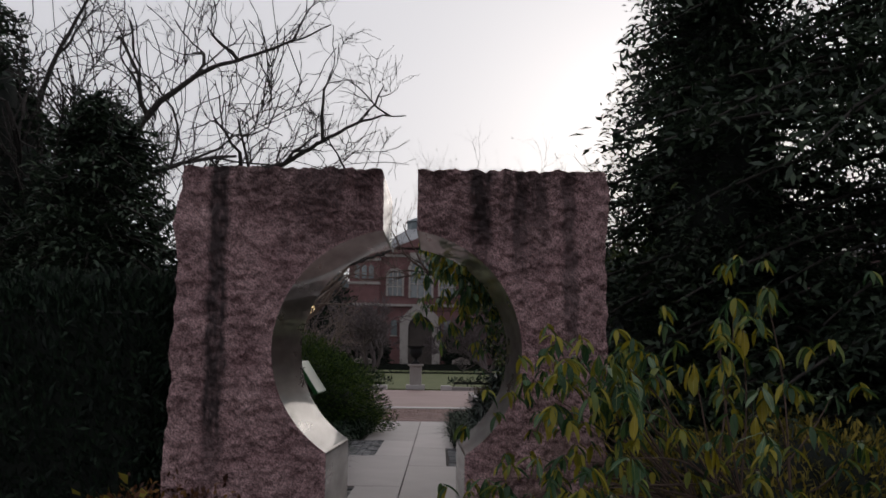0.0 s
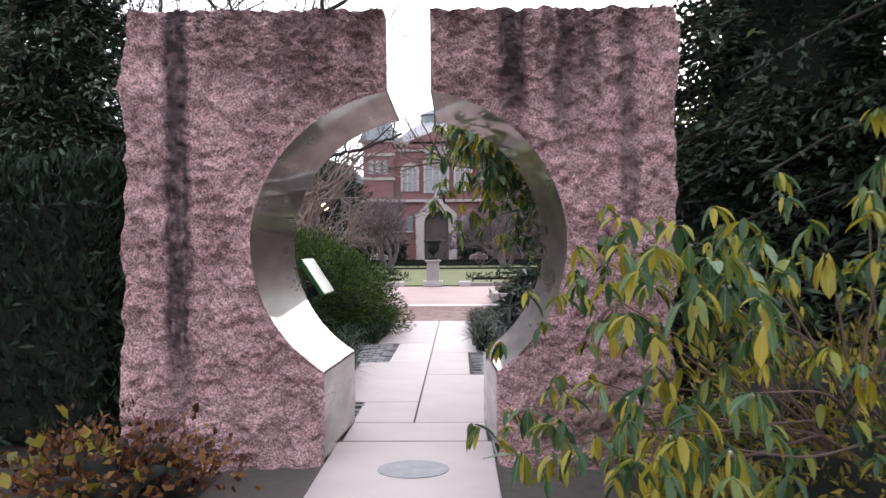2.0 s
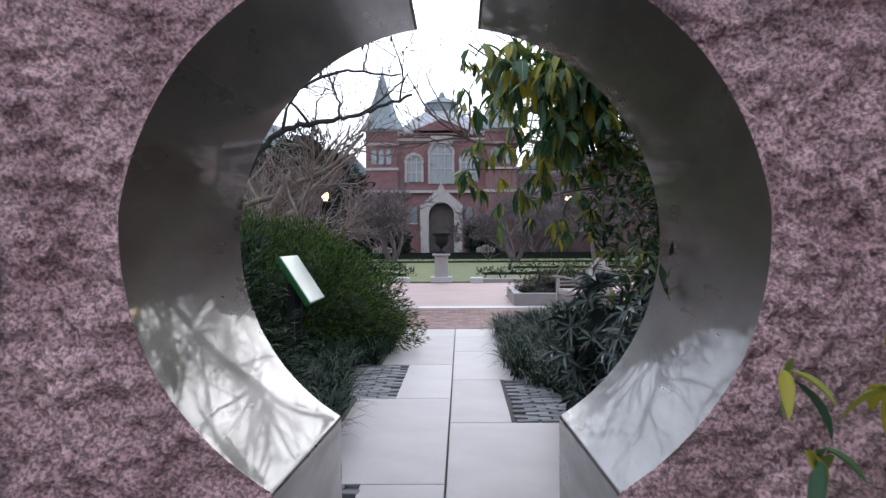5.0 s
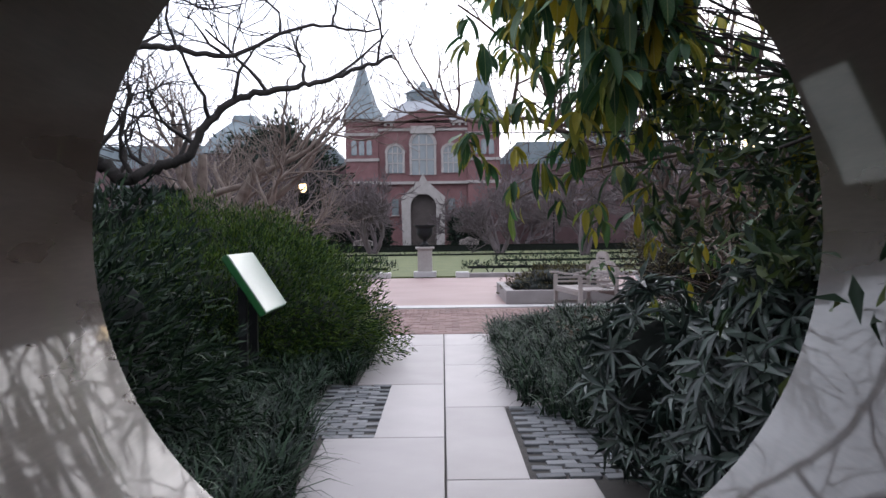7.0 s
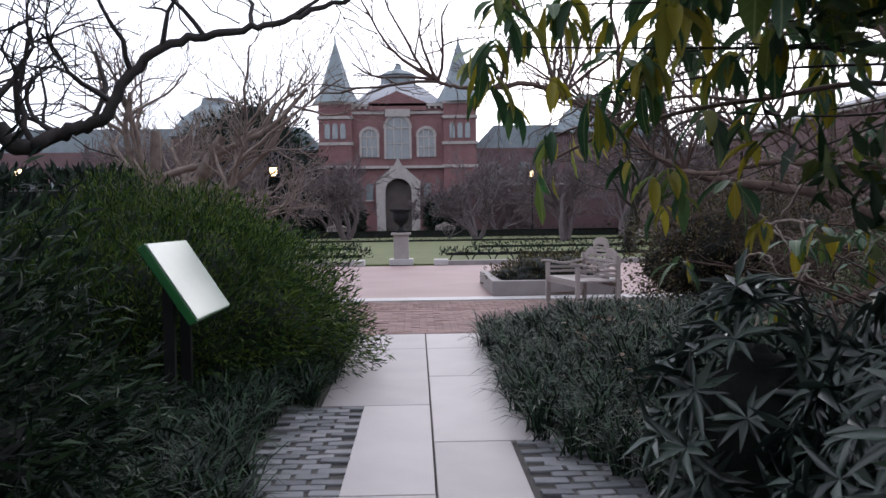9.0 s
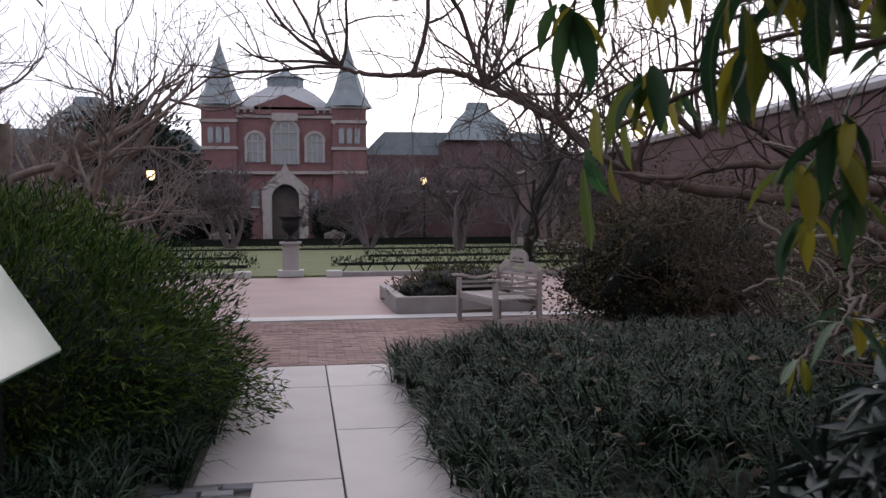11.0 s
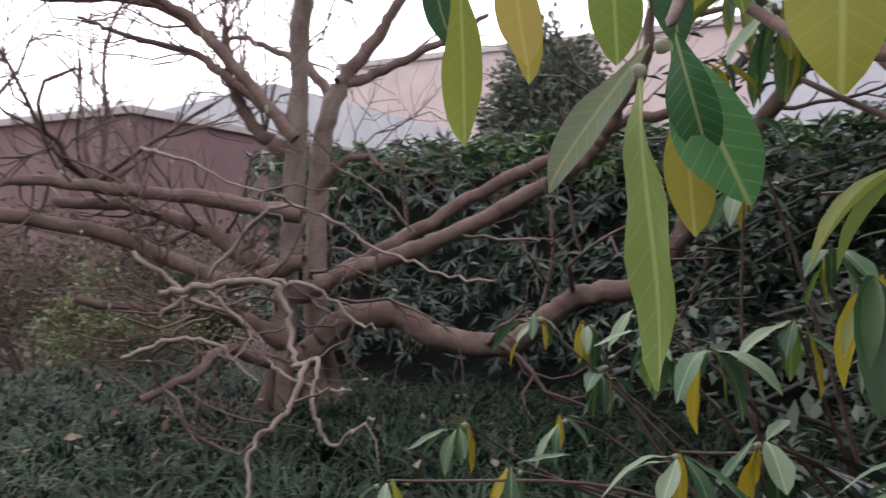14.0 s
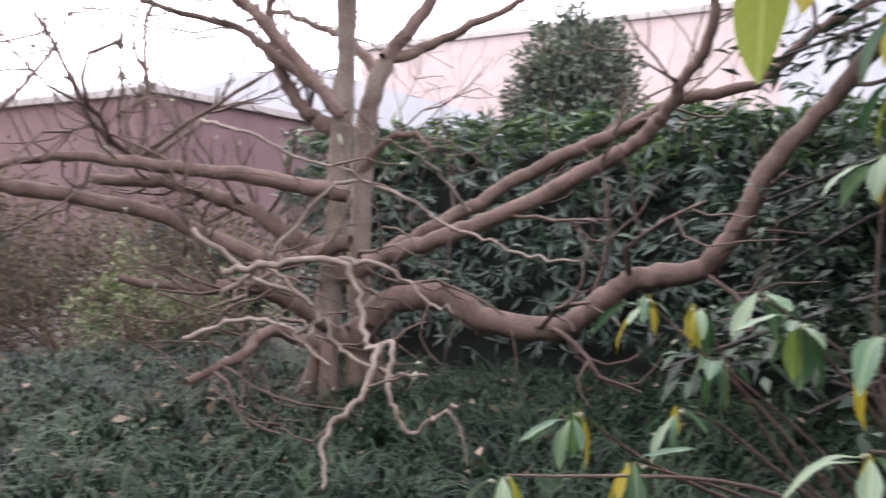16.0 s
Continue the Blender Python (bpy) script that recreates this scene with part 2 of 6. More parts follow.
# ---- mesh helpers ----
def empty(name, m=Matrix(), **tags):
    ob = new(name)
    ob.matrix_world = m
    return tagged(ob, **tags)


def link(name, me, material, parent=None, label="", smooth=False, m=None):
    me.materials.clear()
    me.materials.append(material)
    if smooth:
        me.polygons.foreach_set("use_smooth", [True] * len(me.polygons))
    ob = new(name, me)
    if m is not None:
        ob.matrix_basis = m
    if parent is not None:
        ob.parent = parent
    if label:
        ob["label"] = label
    return ob


def part(name, bm, material, parent=None, label="", smooth=False, m=None):
    me = bpy.data.meshes.new(name)
    bm.to_mesh(me)
    bm.free()
    return link(name, me, material, parent, label, smooth, m)


def raw(name, verts, faces, material, parent=None, label="", smooth=False, m=None):
    """A mesh from arrays: faces is an (n, 3) or (n, 4) array, or a list of them."""
    me = bpy.data.meshes.new(name)
    groups = faces if isinstance(faces, list) else [faces]
    groups = [np.asarray(f, np.int32) for f in groups if len(f)]
    verts = np.asarray(verts, np.float32)
    me.vertices.add(len(verts))
    me.vertices.foreach_set("co", verts.ravel())
    loops = np.concatenate([f.ravel() for f in groups])
    sizes = np.concatenate([np.full(len(f), f.shape[1], np.int32) for f in groups])
    me.loops.add(len(loops))
    me.loops.foreach_set("vertex_index", loops)
    me.polygons.add(len(sizes))
    me.polygons.foreach_set("loop_start", np.concatenate([[0], np.cumsum(sizes)[:-1]]).astype(np.int32))
    me.update(calc_edges=True)
    me.validate()
    return link(name, me, material, parent, label, smooth, m)


def add_box(bm, cx, cy, cz, sx, sy, sz, bevel=0.0, m=Matrix()):
    r = bmesh.ops.create_cube(bm, size=1.0, matrix=m @ Matrix.Translation((cx, cy, cz)) @ Matrix.Diagonal((sx, sy, sz, 1)))
    if bevel > 0:
        edges = {e for v in r["verts"] for e in v.link_edges}
        bmesh.ops.bevel(bm, geom=list(edges), offset=bevel, segments=2, affect="EDGES", profile=0.6)
    return bm


def box(cx, cy, cz, sx, sy, sz, bevel=0.0, m=Matrix()):
    return add_box(bmesh.new(), cx, cy, cz, sx, sy, sz, bevel, m)


def lathe(profile, seg=24, close=True):
    """A turned solid from (radius, height) rows."""
    bm = bmesh.new()
    rings = []
    for r, z in profile:
        rings.append([bm.verts.new((r * math.cos(2 * math.pi * k / seg), r * math.sin(2 * math.pi * k / seg), z)) for k in range(seg)])
    for a, c in zip(rings, rings[1:]):
        for k in range(seg):
            bm.faces.new((a[k], a[(k + 1) % seg], c[(k + 1) % seg], c[k]))
    if close:
        bm.faces.new(rings[0][::-1])
        bm.faces.new(rings[-1])
    return bm


def prism(outline, depth, axis_y=True):
    """An outline of (x, z) points pushed back along y by depth."""
    bm = bmesh.new()
    f = [bm.verts.new((x, 0, z)) for x, z in outline]
    k = [bm.verts.new((x, depth, z)) for x, z in outline]
    bm.faces.new(f)
    bm.faces.new(k[::-1])
    for i in range(len(f)):
        j = (i + 1) % len(f)
        bm.faces.new((f[j], f[i], k[i], k[j]))
    bmesh.ops.recalc_face_normals(bm, faces=bm.faces)
    return bm


def tubes(paths, sides=5):
    """Tapered tubes round many centre lines: (points, radii) pairs. Returns verts, quads."""
    V, Fq, off = [], [], 0
    ang = np.arange(sides) * 2 * np.pi / sides
    ca, sa = np.cos(ang), np.sin(ang)
    for pts, rad in paths:
        pts = np.asarray(pts, float)
        n = len(pts)
        tan = np.gradient(pts, axis=0)
        tan /= np.linalg.norm(tan, axis=1)[:, None] + 1e-9
        ref = np.array((0.0, 0.0, 1.0)) if abs(tan[:, 2]).mean() < 0.8 else np.array((1.0, 0.0, 0.0))
        u = np.cross(tan, ref)
        u /= np.linalg.norm(u, axis=1)[:, None] + 1e-9
        w = np.cross(tan, u)
        ring = pts[:, None, :] + np.asarray(rad)[:, None, None] * (u[:, None, :] * ca[None, :, None] + w[:, None, :] * sa[None, :, None])
        V.append(ring.reshape(-1, 3))
        i = (np.arange(n - 1)[:, None] * sides + np.arange(sides)[None, :]).ravel()
        j = (np.arange(n - 1)[:, None] * sides + (np.arange(sides)[None, :] + 1) % sides).ravel()
        Fq.append(np.stack([i, j, j + sides, i + sides], 1) + off)
        off += n * sides
    return np.concatenate(V), np.concatenate(Fq)


def spline(ctrl, n):
    """A smooth line through the control points."""
    c = np.asarray(ctrl, float)
    c = np.vstack([2 * c[0] - c[1], c, 2 * c[-1] - c[-2]])
    out = []
    for i in range(1, len(c) - 2):
        for s in np.linspace(0, 1, n, endpoint=False):
            a, b0, d, e = c[i - 1], c[i], c[i + 1], c[i + 2]
            out.append(0.5 * (2 * b0 + (d - a) * s + (2 * a - 5 * b0 + 4 * d - e) * s * s + (3 * b0 - a - 3 * d + e) * s ** 3))
    out.append(c[-2])
    return np.array(out)


LEAF_FINE = []
for i, (s, w, dz) in enumerate(((0.0, 0.06, 0), (0.12, 0.28, 0.01), (0.3, 0.46, 0.02), (0.5, 0.5, 0.01), (0.7, 0.42, -0.02), (0.87, 0.24, -0.07), (1.0, 0.02, -0.12))):
    LEAF_FINE += [(-w, s, dz + 0.18 * w), (0, s, dz), (w, s, dz + 0.18 * w)]
LEAF_FINE = (np.array(LEAF_FINE), np.array([(3 * i + k, 3 * i + k + 1, 3 * i + k + 4, 3 * i + k + 3) for i in range(6) for k in (0, 1)]))
LEAF_MID = (np.array([(0, 0, 0), (-0.5, 0.4, 0.1), (0, 0.45, 0), (0.5, 0.4, 0.1), (0, 1, -0.08)], float), np.array([(0, 2, 1), (0, 3, 2), (1, 2, 4), (2, 3, 4)]))
LEAF_LOW = (np.array([(0, 0, 0), (-0.5, 0.45, 0.06), (0, 1, -0.05), (0.5, 0.45, 0.06)], float), np.array([(0, 3, 2, 1)]))
BLADE = (np.array([(-0.5, 0, 0), (0.5, 0, 0), (-0.45, 0.4, 0.24), (0.45, 0.4, 0.24), (-0.35, 0.75, 0.22), (0.35, 0.75, 0.22), (0, 1.0, 0.0)], float), np.array([(0, 1, 3, 2), (2, 3, 5, 4), (4, 5, 6, 6)]))
BLADE = (BLADE[0], np.array([(0, 1, 3), (0, 3, 2), (2, 3, 5), (2, 5, 4), (4, 5, 6)]))


def unit(a):
    return a / (np.linalg.norm(a, axis=-1, keepdims=True) + 1e-9)


def leaves(template, P, D, N, L, W):
    """Many leaves: base points P, directions D, rough normals N, lengths L, widths W."""
    tv, tf = template
    D = unit(D)
    X = unit(np.cross(D, N))
    Z = np.cross(X, D)
    V = P[:, None, :] + X[:, None, :] * (tv[None, :, 0:1] * W[:, None, None]) + D[:, None, :] * (tv[None, :, 1:2] * L[:, None, None]) + Z[:, None, :] * (tv[None, :, 2:3] * L[:, None, None])
    Fq = tf[None] + (np.arange(len(P)) * len(tv))[:, None, None]
    return V.reshape(-1, 3), Fq.reshape(-1, tf.shape[1])


# ---- ground, path and court ----
def wavy_ground():
    bm = bmesh.new()
    bmesh.ops.create_grid(bm, x_segments=2, y_segments=2, size=600)
    bmesh.ops.translate(bm, verts=bm.verts, vec=(0, 100, -0.035))
    return bm


ground = tagged(part("ground", wavy_ground(), SOIL), "dark leaf-littered garden soil", "ground", kind="structure")


def slab_mesh(sx, sy, h=0.05, gap=0.006):
    return box(0, 0, -h / 2, sx - 2 * gap, sy - 2 * gap, h, 0.006)


path_bed = tagged(part("pavement_path", box(-0.35, 6.4, -0.032, 2.4, 24.1, 0.03), JOINT), "stone garden path with sandy joints", "path", kind="structure")
PATH_SLABS = [  # x0, x1, y0, y1
    (-0.92, 0.14, 7.885, 8.55), (-0.93, -0.43, 8.55, 9.5), (-1.27, -0.43, 9.5, 12.28), (-0.93, -0.43, 12.28, 14.42), (-1.25, -0.43, 14.42, 17.26),
    (-0.43, 0.42, 8.55, 11.22), (-0.43, 0.06, 11.22, 13.32), (-0.43, 0.36, 13.32, 15.6), (-0.43, 0.36, 15.6, 17.26), (-1.3, -0.43, 17.26, 18.46), (-0.43, 0.55, 17.26, 18.46),
    (-0.95, 0.17, 5.7, 7.865), (-0.9, 0.2, 3.6, 5.7), (-0.9, 0.2, 1.5, 3.6), (-0.9, 0.2, -0.6, 1.5), (-0.9, 0.2, -2.7, -0.6), (-0.9, 0.2, -5.2, -2.7),
]
for x0, x1, y0, y1 in PATH_SLABS:
    part("paving_slab", slab_mesh(x1 - x0, y1 - y0), SLAB, path_bed, m=Matrix.Translation(((x0 + x1) / 2, (y0 + y1) / 2, 0.0)))
disc = part("slate_disc", lathe([(0.225, 0.001), (0.225, 0.004), (0.215, 0.005)], 40), DISC, path_bed, "round blue-grey slate inlay", m=Matrix.Translation((-0.36, 7.06, 0)))
sett_meshes = []
for k in range(4):
    ob = part("sett", box(0, 0, -0.02, 0.185 - 0.02 * (k % 2), 0.088, 0.04 + 0.004 * k, 0.008), COBBLE)
    sett_meshes.append(ob.data)
    bpy.data.objects.remove(ob)
rng = random.Random(4)
for x0, x1, y0, y1 in ((-1.5, -0.95, 12.3, 14.4), (0.08, 0.75, 11.24, 13.3), (-1.2, -0.95, 8.6, 9.48)):
    row, y = 0, y0 + 0.05
    while y < y1:
        x = x0 + 0.1 * (row % 2)
        while x < x1 - 0.06:
            ob = new("sett", sett_meshes[rng.randrange(4)])
            ob.matrix_basis = pose(x + 0.1, y, rng.uniform(-0.008, 0.002), rng.uniform(-2, 2), rng.uniform(-2, 2), rng.uniform(-3, 3))
            ob.parent = path_bed
            x += 0.2
        y += 0.1
        row += 1

walk_bed = tagged(part("pavement_brick_walk", box(-3.5, 20.6, -0.034, 17, 4.3, 0.03), JOINT), "pink brick crosswalk with dark joints", "brick walk", kind="structure")
court = tagged(part("pavement_court", box(-3.5, 28.55, -0.026, 19, 10.5, 0.05), PINK_PAVE), "pink paved garden court", "pavement", kind="structure")
strip = tagged(part("pavement_strip", box(-3.5, 23.02, -0.018, 17, 0.55, 0.05, 0.004), WHITE_STONE), "white stone strip across brick paving", "stone strip", kind="structure")


# ---- the moon gate: two granite halves with a round opening ----
CX, CZ, RO = -0.39, 1.42, 1.0
GY0, GY1, TOP = 7.1, 8.63, 2.9


def gate_half(side, xo):
    """side -1 or 1; xo: the outer edge."""
    th = tagged(empty("moon_gate_half", Matrix.Translation((CX, GY0, 0))), "rough-hewn pink granite moon gate half with dark streaks", "moon gate", "moon gate")
    def profile(radius, half, slot):
        rows = [(side * slot, z) for z in np.linspace(TOP, CZ + math.sqrt(radius ** 2 - slot ** 2), 40)]
        a0, a1 = math.asin(slot / radius), math.pi - math.asin(half / radius)
        rows += [(side * radius * math.sin(a), CZ + radius * math.cos(a)) for a in np.linspace(a0, a1, 170)[1:]]
        rows += [(side * half, z) for z in np.linspace(CZ + radius * math.cos(a1), -0.05, 44)[1:]]
        return np.array(rows)
    inner, inner_back = profile(1.015, 0.565, 0.143), profile(1.0, 0.52, 0.143)
    # the hewn face lies further back above the opening and beside the foot
    lip = np.interp(inner[:, 1], (-0.05, 0.6, 1.0, 1.5, 2.0, 2.35, TOP), (0.2, 0.2, 0.1, 0.06, 0.16, 0.27, 0.22))
    wide = abs(xo - CX)
    n = len(inner)
    s = np.linspace(0, 1, n)
    knots = np.array([0.0, 0.3, 0.88, 1.0])
    ox = np.interp(s, knots, [0.15, wide, wide + (0.07 if side < 0 else 0.0), 0.52])
    oz = np.interp(s, knots, [TOP, TOP, -0.05, -0.05])
    rough = np.array([noise.fractal(Vector((q * 6.5, side * 4.0, 0)), 1.0, 2.0, 4) for q in s])
    ox += np.where((s > 0.3) & (s < 0.88), 0.075 * rough, 0)
    oz += np.where(s < 0.3, 0.022 * np.array([noise.fractal(Vector((q * 60, 7, side)), 0.7, 2.0, 4) for q in s]), 0) * np.clip(s / 0.02, 0, 1)
    outer = np.stack([side * ox, oz], 1)
    nu = 110
    u = np.linspace(0, 1, nu)
    flats = [edge[:, None, :] * (1 - u[None, :, None]) + outer[:, None, :] * u[None, :, None] for edge in (inner, inner_back)]
    def bump(x, y, z):
        p = Vector((x + 10, y, z))
        big = noise.fractal(p * 1.7, 1.0, 2.0, 3) * 0.06
        chip = noise.ridged_multi_fractal(Vector((x * 4.6 + 5 + 1.5 * z, y * 4.2, z * 4.2 - x)), 0.9, 2.1, 5, 1.0, 2.0) * 0.036
        fine = noise.fractal(p * 17, 0.6, 2.0, 4) * 0.026
        return big + chip + fine
    V, Fq = [], []
    for face, y in ((0, 0.0), (1, GY1 - GY0)):
        off = len(V)
        for i in range(n):
            for k in range(nu):
                x, z = flats[face][i, k]
                edge = (inner, inner_back)[face][i]
                away = math.hypot(x - edge[0], z - edge[1])
                fade = min(1.0, away / 0.025)
                d = (bump(x + side * 3, y * 5, z) - 0.042) * fade
                if face == 0:
                    d -= lip[i] * (1 - u[k]) ** 1.6
                V.append((x, y + (-d if face == 0 else d), z))
        for i in range(n - 1):
            for k in range(nu - 1):
                q = (off + i * nu + k, off + (i + 1) * nu + k, off + (i + 1) * nu + k + 1, off + i * nu + k + 1)
                Fq.append(q if (side > 0) ^ (face == 1) else q[::-1])
    ny = 26
    off = len(V)
    lo, hi = nu - 1, n * nu + nu - 1
    for i in range(n):
        a, c = np.array(V[i * nu + lo]), np.array(V[i * nu + hi])
        for j in range(ny):
            t = j / (ny - 1)
            p = a * (1 - t) + c * t
            d = (bump(p[0], p[1], p[2] + 9) - 0.03) * min(1, 5 * min(t, 1 - t)) * 0.5
            p = p + (np.array((0, 0, d)) if s[i] < 0.3 else np.array((side * d, 0, 0)))
            V.append(tuple(p))
    for i in range(n - 1):
        for j in range(ny - 1):
            q = (off + i * ny + j, off + (i + 1) * ny + j, off + (i + 1) * ny + j + 1, off + i * ny + j + 1)
            Fq.append(q if side > 0 else q[::-1])
    raw("stone_body", V, np.array(Fq), GRANITE, th, smooth=True)
    # the sawn and polished lining of the opening
    V, Fq, ns = [], [], 13
    for i in range(n):
        for j in range(ns):
            t = j / (ns - 1)
            x, z = inner[i] * (1 - t) + inner_back[i] * t
            V.append((x, lip[i] * (1 - t) + (GY1 - GY0) * t, z))
    for i in range(n - 1):
        for j in range(ns - 1):
            q = (i * ns + j, (i + 1) * ns + j, (i + 1) * ns + j + 1, i * ns + j + 1)
            Fq.append(q[::-1] if side > 0 else q)
    raw("opening_lining", V, np.array(Fq), POLISHED, th, "polished brown-pink granite lining")
    return th


gate_left = gate_half(-1, -2.16)
gate_right = gate_half(1, 1.30)


# ---- the reading panel beside the path ----
def reading_panel():
    th = tagged(empty("information_sign", Matrix.Translation((-2.2, 13.85, 0))), "tilted pale reading panel with green edge on dark posts", "sign")
    tilt = Matrix.Translation((0.175, 0, 1.01)) @ Matrix.Rotation(radians(57), 4, "Y")
    part("panel_face", box(0, -0.1, 0.022, 0.55, 0.92, 0.006, 0.002, tilt), PANEL_FACE, th, "pale green-white printed panel")
    part("panel_frame", box(0, -0.1, -0.012, 0.57, 0.94, 0.055, 0.006, tilt), PANEL_EDGE, th, "green painted metal frame")
    for y in (-0.3, 0.1):
        part("post", box(0.10, y, 0.48, 0.07, 0.06, 1.0, 0.006), IRON, th)
    return th


reading_panel()


# ---- the court: bench, planter, urn, hoops, kerbs ----
def park_bench(m, name="garden_bench", label="weathered teak garden bench with arched slatted back", length=1.6, group="garden benches"):
    th = tagged(empty(name), label, "bench", group)
    d = 0.62
    for k in range(7):
        part("seat_slat", box(0.03 + k * 0.085, length / 2, 0.42, 0.07, length - 0.04, 0.024, 0.004), TEAK, th)
    part("seat_rail", box(0.0, length / 2, 0.37, 0.03, length - 0.08, 0.07, 0.004), TEAK, th)
    part("seat_rail", box(d - 0.02, length / 2, 0.37, 0.03, length - 0.08, 0.07, 0.004), TEAK, th)
    for y in (0.035, length - 0.035):
        part("leg", box(0.0, y, 0.32, 0.065, 0.065, 0.64, 0.006), TEAK, th)
        part("leg", box(d, y, 0.40, 0.065, 0.065, 0.80, 0.006), TEAK, th)
        arm = bmesh.new()
        for i in range(9):
            t = i / 8
            add_box(arm, 0.0 - 0.06 + t * (d + 0.06), y, 0.655 + 0.025 * math.cos(t * math.pi * 2), (d + 0.1) / 8, 0.085, 0.03)
        part("armrest", arm, TEAK, th)
        for z in (0.5, 0.57):
            part("arm_slat", box(d / 2, y, z, d - 0.06, 0.022, 0.035, 0.003), TEAK, th)
        part("stretcher", box(d / 2, y, 0.14, d - 0.05, 0.03, 0.045, 0.004), TEAK, th)
    # the back: a scrolled top rail that rises to a round crest, over level slats
    top = bmesh.new()
    n = 48
    rows = []
    for i in range(n + 1):
        t = i / n
        u = abs(2 * t - 1)
        crest = 1.06 - 0.13 * (1 - math.sqrt(max(0, 1 - (u / 0.36) ** 2))) if u < 0.34 else 0.86 + 0.045 * math.sin((u - 0.34) / 0.66 * math.pi * 1.6) - 0.05 * (u - 0.34)
        rows.append((t * length, crest))
    for (y0, z0), (y1, z1) in zip(rows, rows[1:]):
        ys, zs = (y0 + y1) / 2, (z0 + z1) / 2
        add_box(top, d + 0.02, ys, zs - 0.045, 0.045, (y1 - y0) * 1.02, 0.09 + abs(z1 - z0))
    part("crest_rail", top, TEAK, th, "scrolled rail with round crest")
    for k in range(6):
        z = 0.50 + 0.07 * k
        w = length - 0.1 if z < 0.80 else length * 0.34
        part("back_slat", box(d + 0.012, length / 2, z, 0.02, w, 0.038, 0.003), TEAK, th)
    for z in (0.90, 0.955):
        part("back_slat", box(d + 0.012, length / 2, z, 0.02, length * 0.3, 0.03, 0.003), TEAK, th)
    for y in (length * 0.33, length * 0.67):
        part("back_stile", box(d + 0.02, y, 0.64, 0.035, 0.05, 0.46, 0.004), TEAK, th)
    th.matrix_world = m
    return th


bench = park_bench(pose(1.84, 20.72, 0, 0, 0, 8))
copy_thing(bench, pose(-6.3, 80, 0, 0, 0, 90))["label"] = "far weathered garden bench beside the stone portal"
copy_thing(bench, pose(2.6, 80, 0, 0, 0, 90))["label"] = "far weathered garden bench beside the stone portal"


def planter():
    th = tagged(empty("planter", Matrix.Translation((0.8, 23.35, 0))), "low stone planter edged bed on the court", "planter")
    w, l, h, t = 2.3, 3.1, 0.27, 0.16
    for x, y, sx, sy in ((w / 2, t / 2, w, t), (w / 2, l - t / 2, w, t), (t / 2, l / 2, t, l - 2 * t - 0.004), (w - t / 2, l / 2, t, l - 2 * t - 0.004)):
        part("kerb_wall", box(x, y, h / 2, sx, sy, h, 0.015), KERB, th)
    part("soil", box(w / 2, l / 2, 0.09, w - 2 * t - 0.004, l - 2 * t - 0.004, 0.18), SOIL, th, "dark planting soil")


planter()


def urn_and_pedestal():
    ped = tagged(empty("pedestal", Matrix.Translation((-1.0, 34.5, 0))), "pale pink stone pedestal carrying a black urn", "pedestal")
    part("plinth", box(0, 0, 0.09, 0.72, 0.72, 0.18, 0.015), WHITE_STONE, ped)
    part("shaft", box(0, 0, 0.54, 0.46, 0.46, 0.72, 0.012), TRIM, ped)
    part("cap", box(0, 0, 0.935, 0.60, 0.60, 0.07, 0.015), TRIM, ped)
    urn = tagged(empty("garden_urn", Matrix.Translation((-1.0, 34.5, 0.97))), "black cast-iron urn on a stone pedestal", "urn")
    part("foot", box(0, 0, 0.03, 0.34, 0.34, 0.06, 0.008), IRON, urn)
    part("bowl", lathe([(0.15, 0.06), (0.11, 0.10), (0.06, 0.17), (0.08, 0.22), (0.19, 0.30), (0.25, 0.42), (0.26, 0.55), (0.25, 0.60), (0.33, 0.66), (0.35, 0.70), (0.28, 0.69), (0.22, 0.58)], 28), IRON, urn, smooth=True)


urn_and_pedestal()
lawn = tagged(part("ground_lawn", box(0, 53.6, -0.01, 64, 38.4, 0.06), LAWN), "pale winter lawn parterre", "lawn", kind="structure")
for x0, x1 in ((-30, -2.5), (0.35, 30)):
    tagged(part("kerb_court", box((x0 + x1) / 2, 34.15, 0.05, x1 - x0, 0.3, 0.16, 0.02), KERB), "low stone kerb along the lawn", "kerb", kind="structure")
for x in (-2.28, 0.18):
    tagged(part("kerb_end_block", box(x, 33.95, 0.09, 0.42, 0.55, 0.18, 0.03), WHITE_STONE), "pale stone block ending a kerb", "stone block", "kerb end blocks")


def hoop():
    a = np.linspace(0, math.pi, 13)
    pts = np.stack([0.30 * np.cos(a), 0 * a, 0.33 * np.sin(a)], 1)
    V, Fq = tubes([(pts, np.full(13, 0.02))], 6)
    th = tagged(empty("hoop_edging"), "black iron hoop edging along the lawn", "edging", "lawn hoops")
    raw("hoop", V, Fq, IRON, th, smooth=True)
    return th


first_hoop = hoop()
first_hoop.matrix_world = pose(0.75, 34.5, 0.02)
for k in range(1, 14):
    copy_thing(first_hoop, pose(0.75 + 0.68 * k, 34.5, 0.02))
for k in range(9):
    copy_thing(first_hoop, pose(-2.8 - 0.68 * k, 34.5, 0.02))


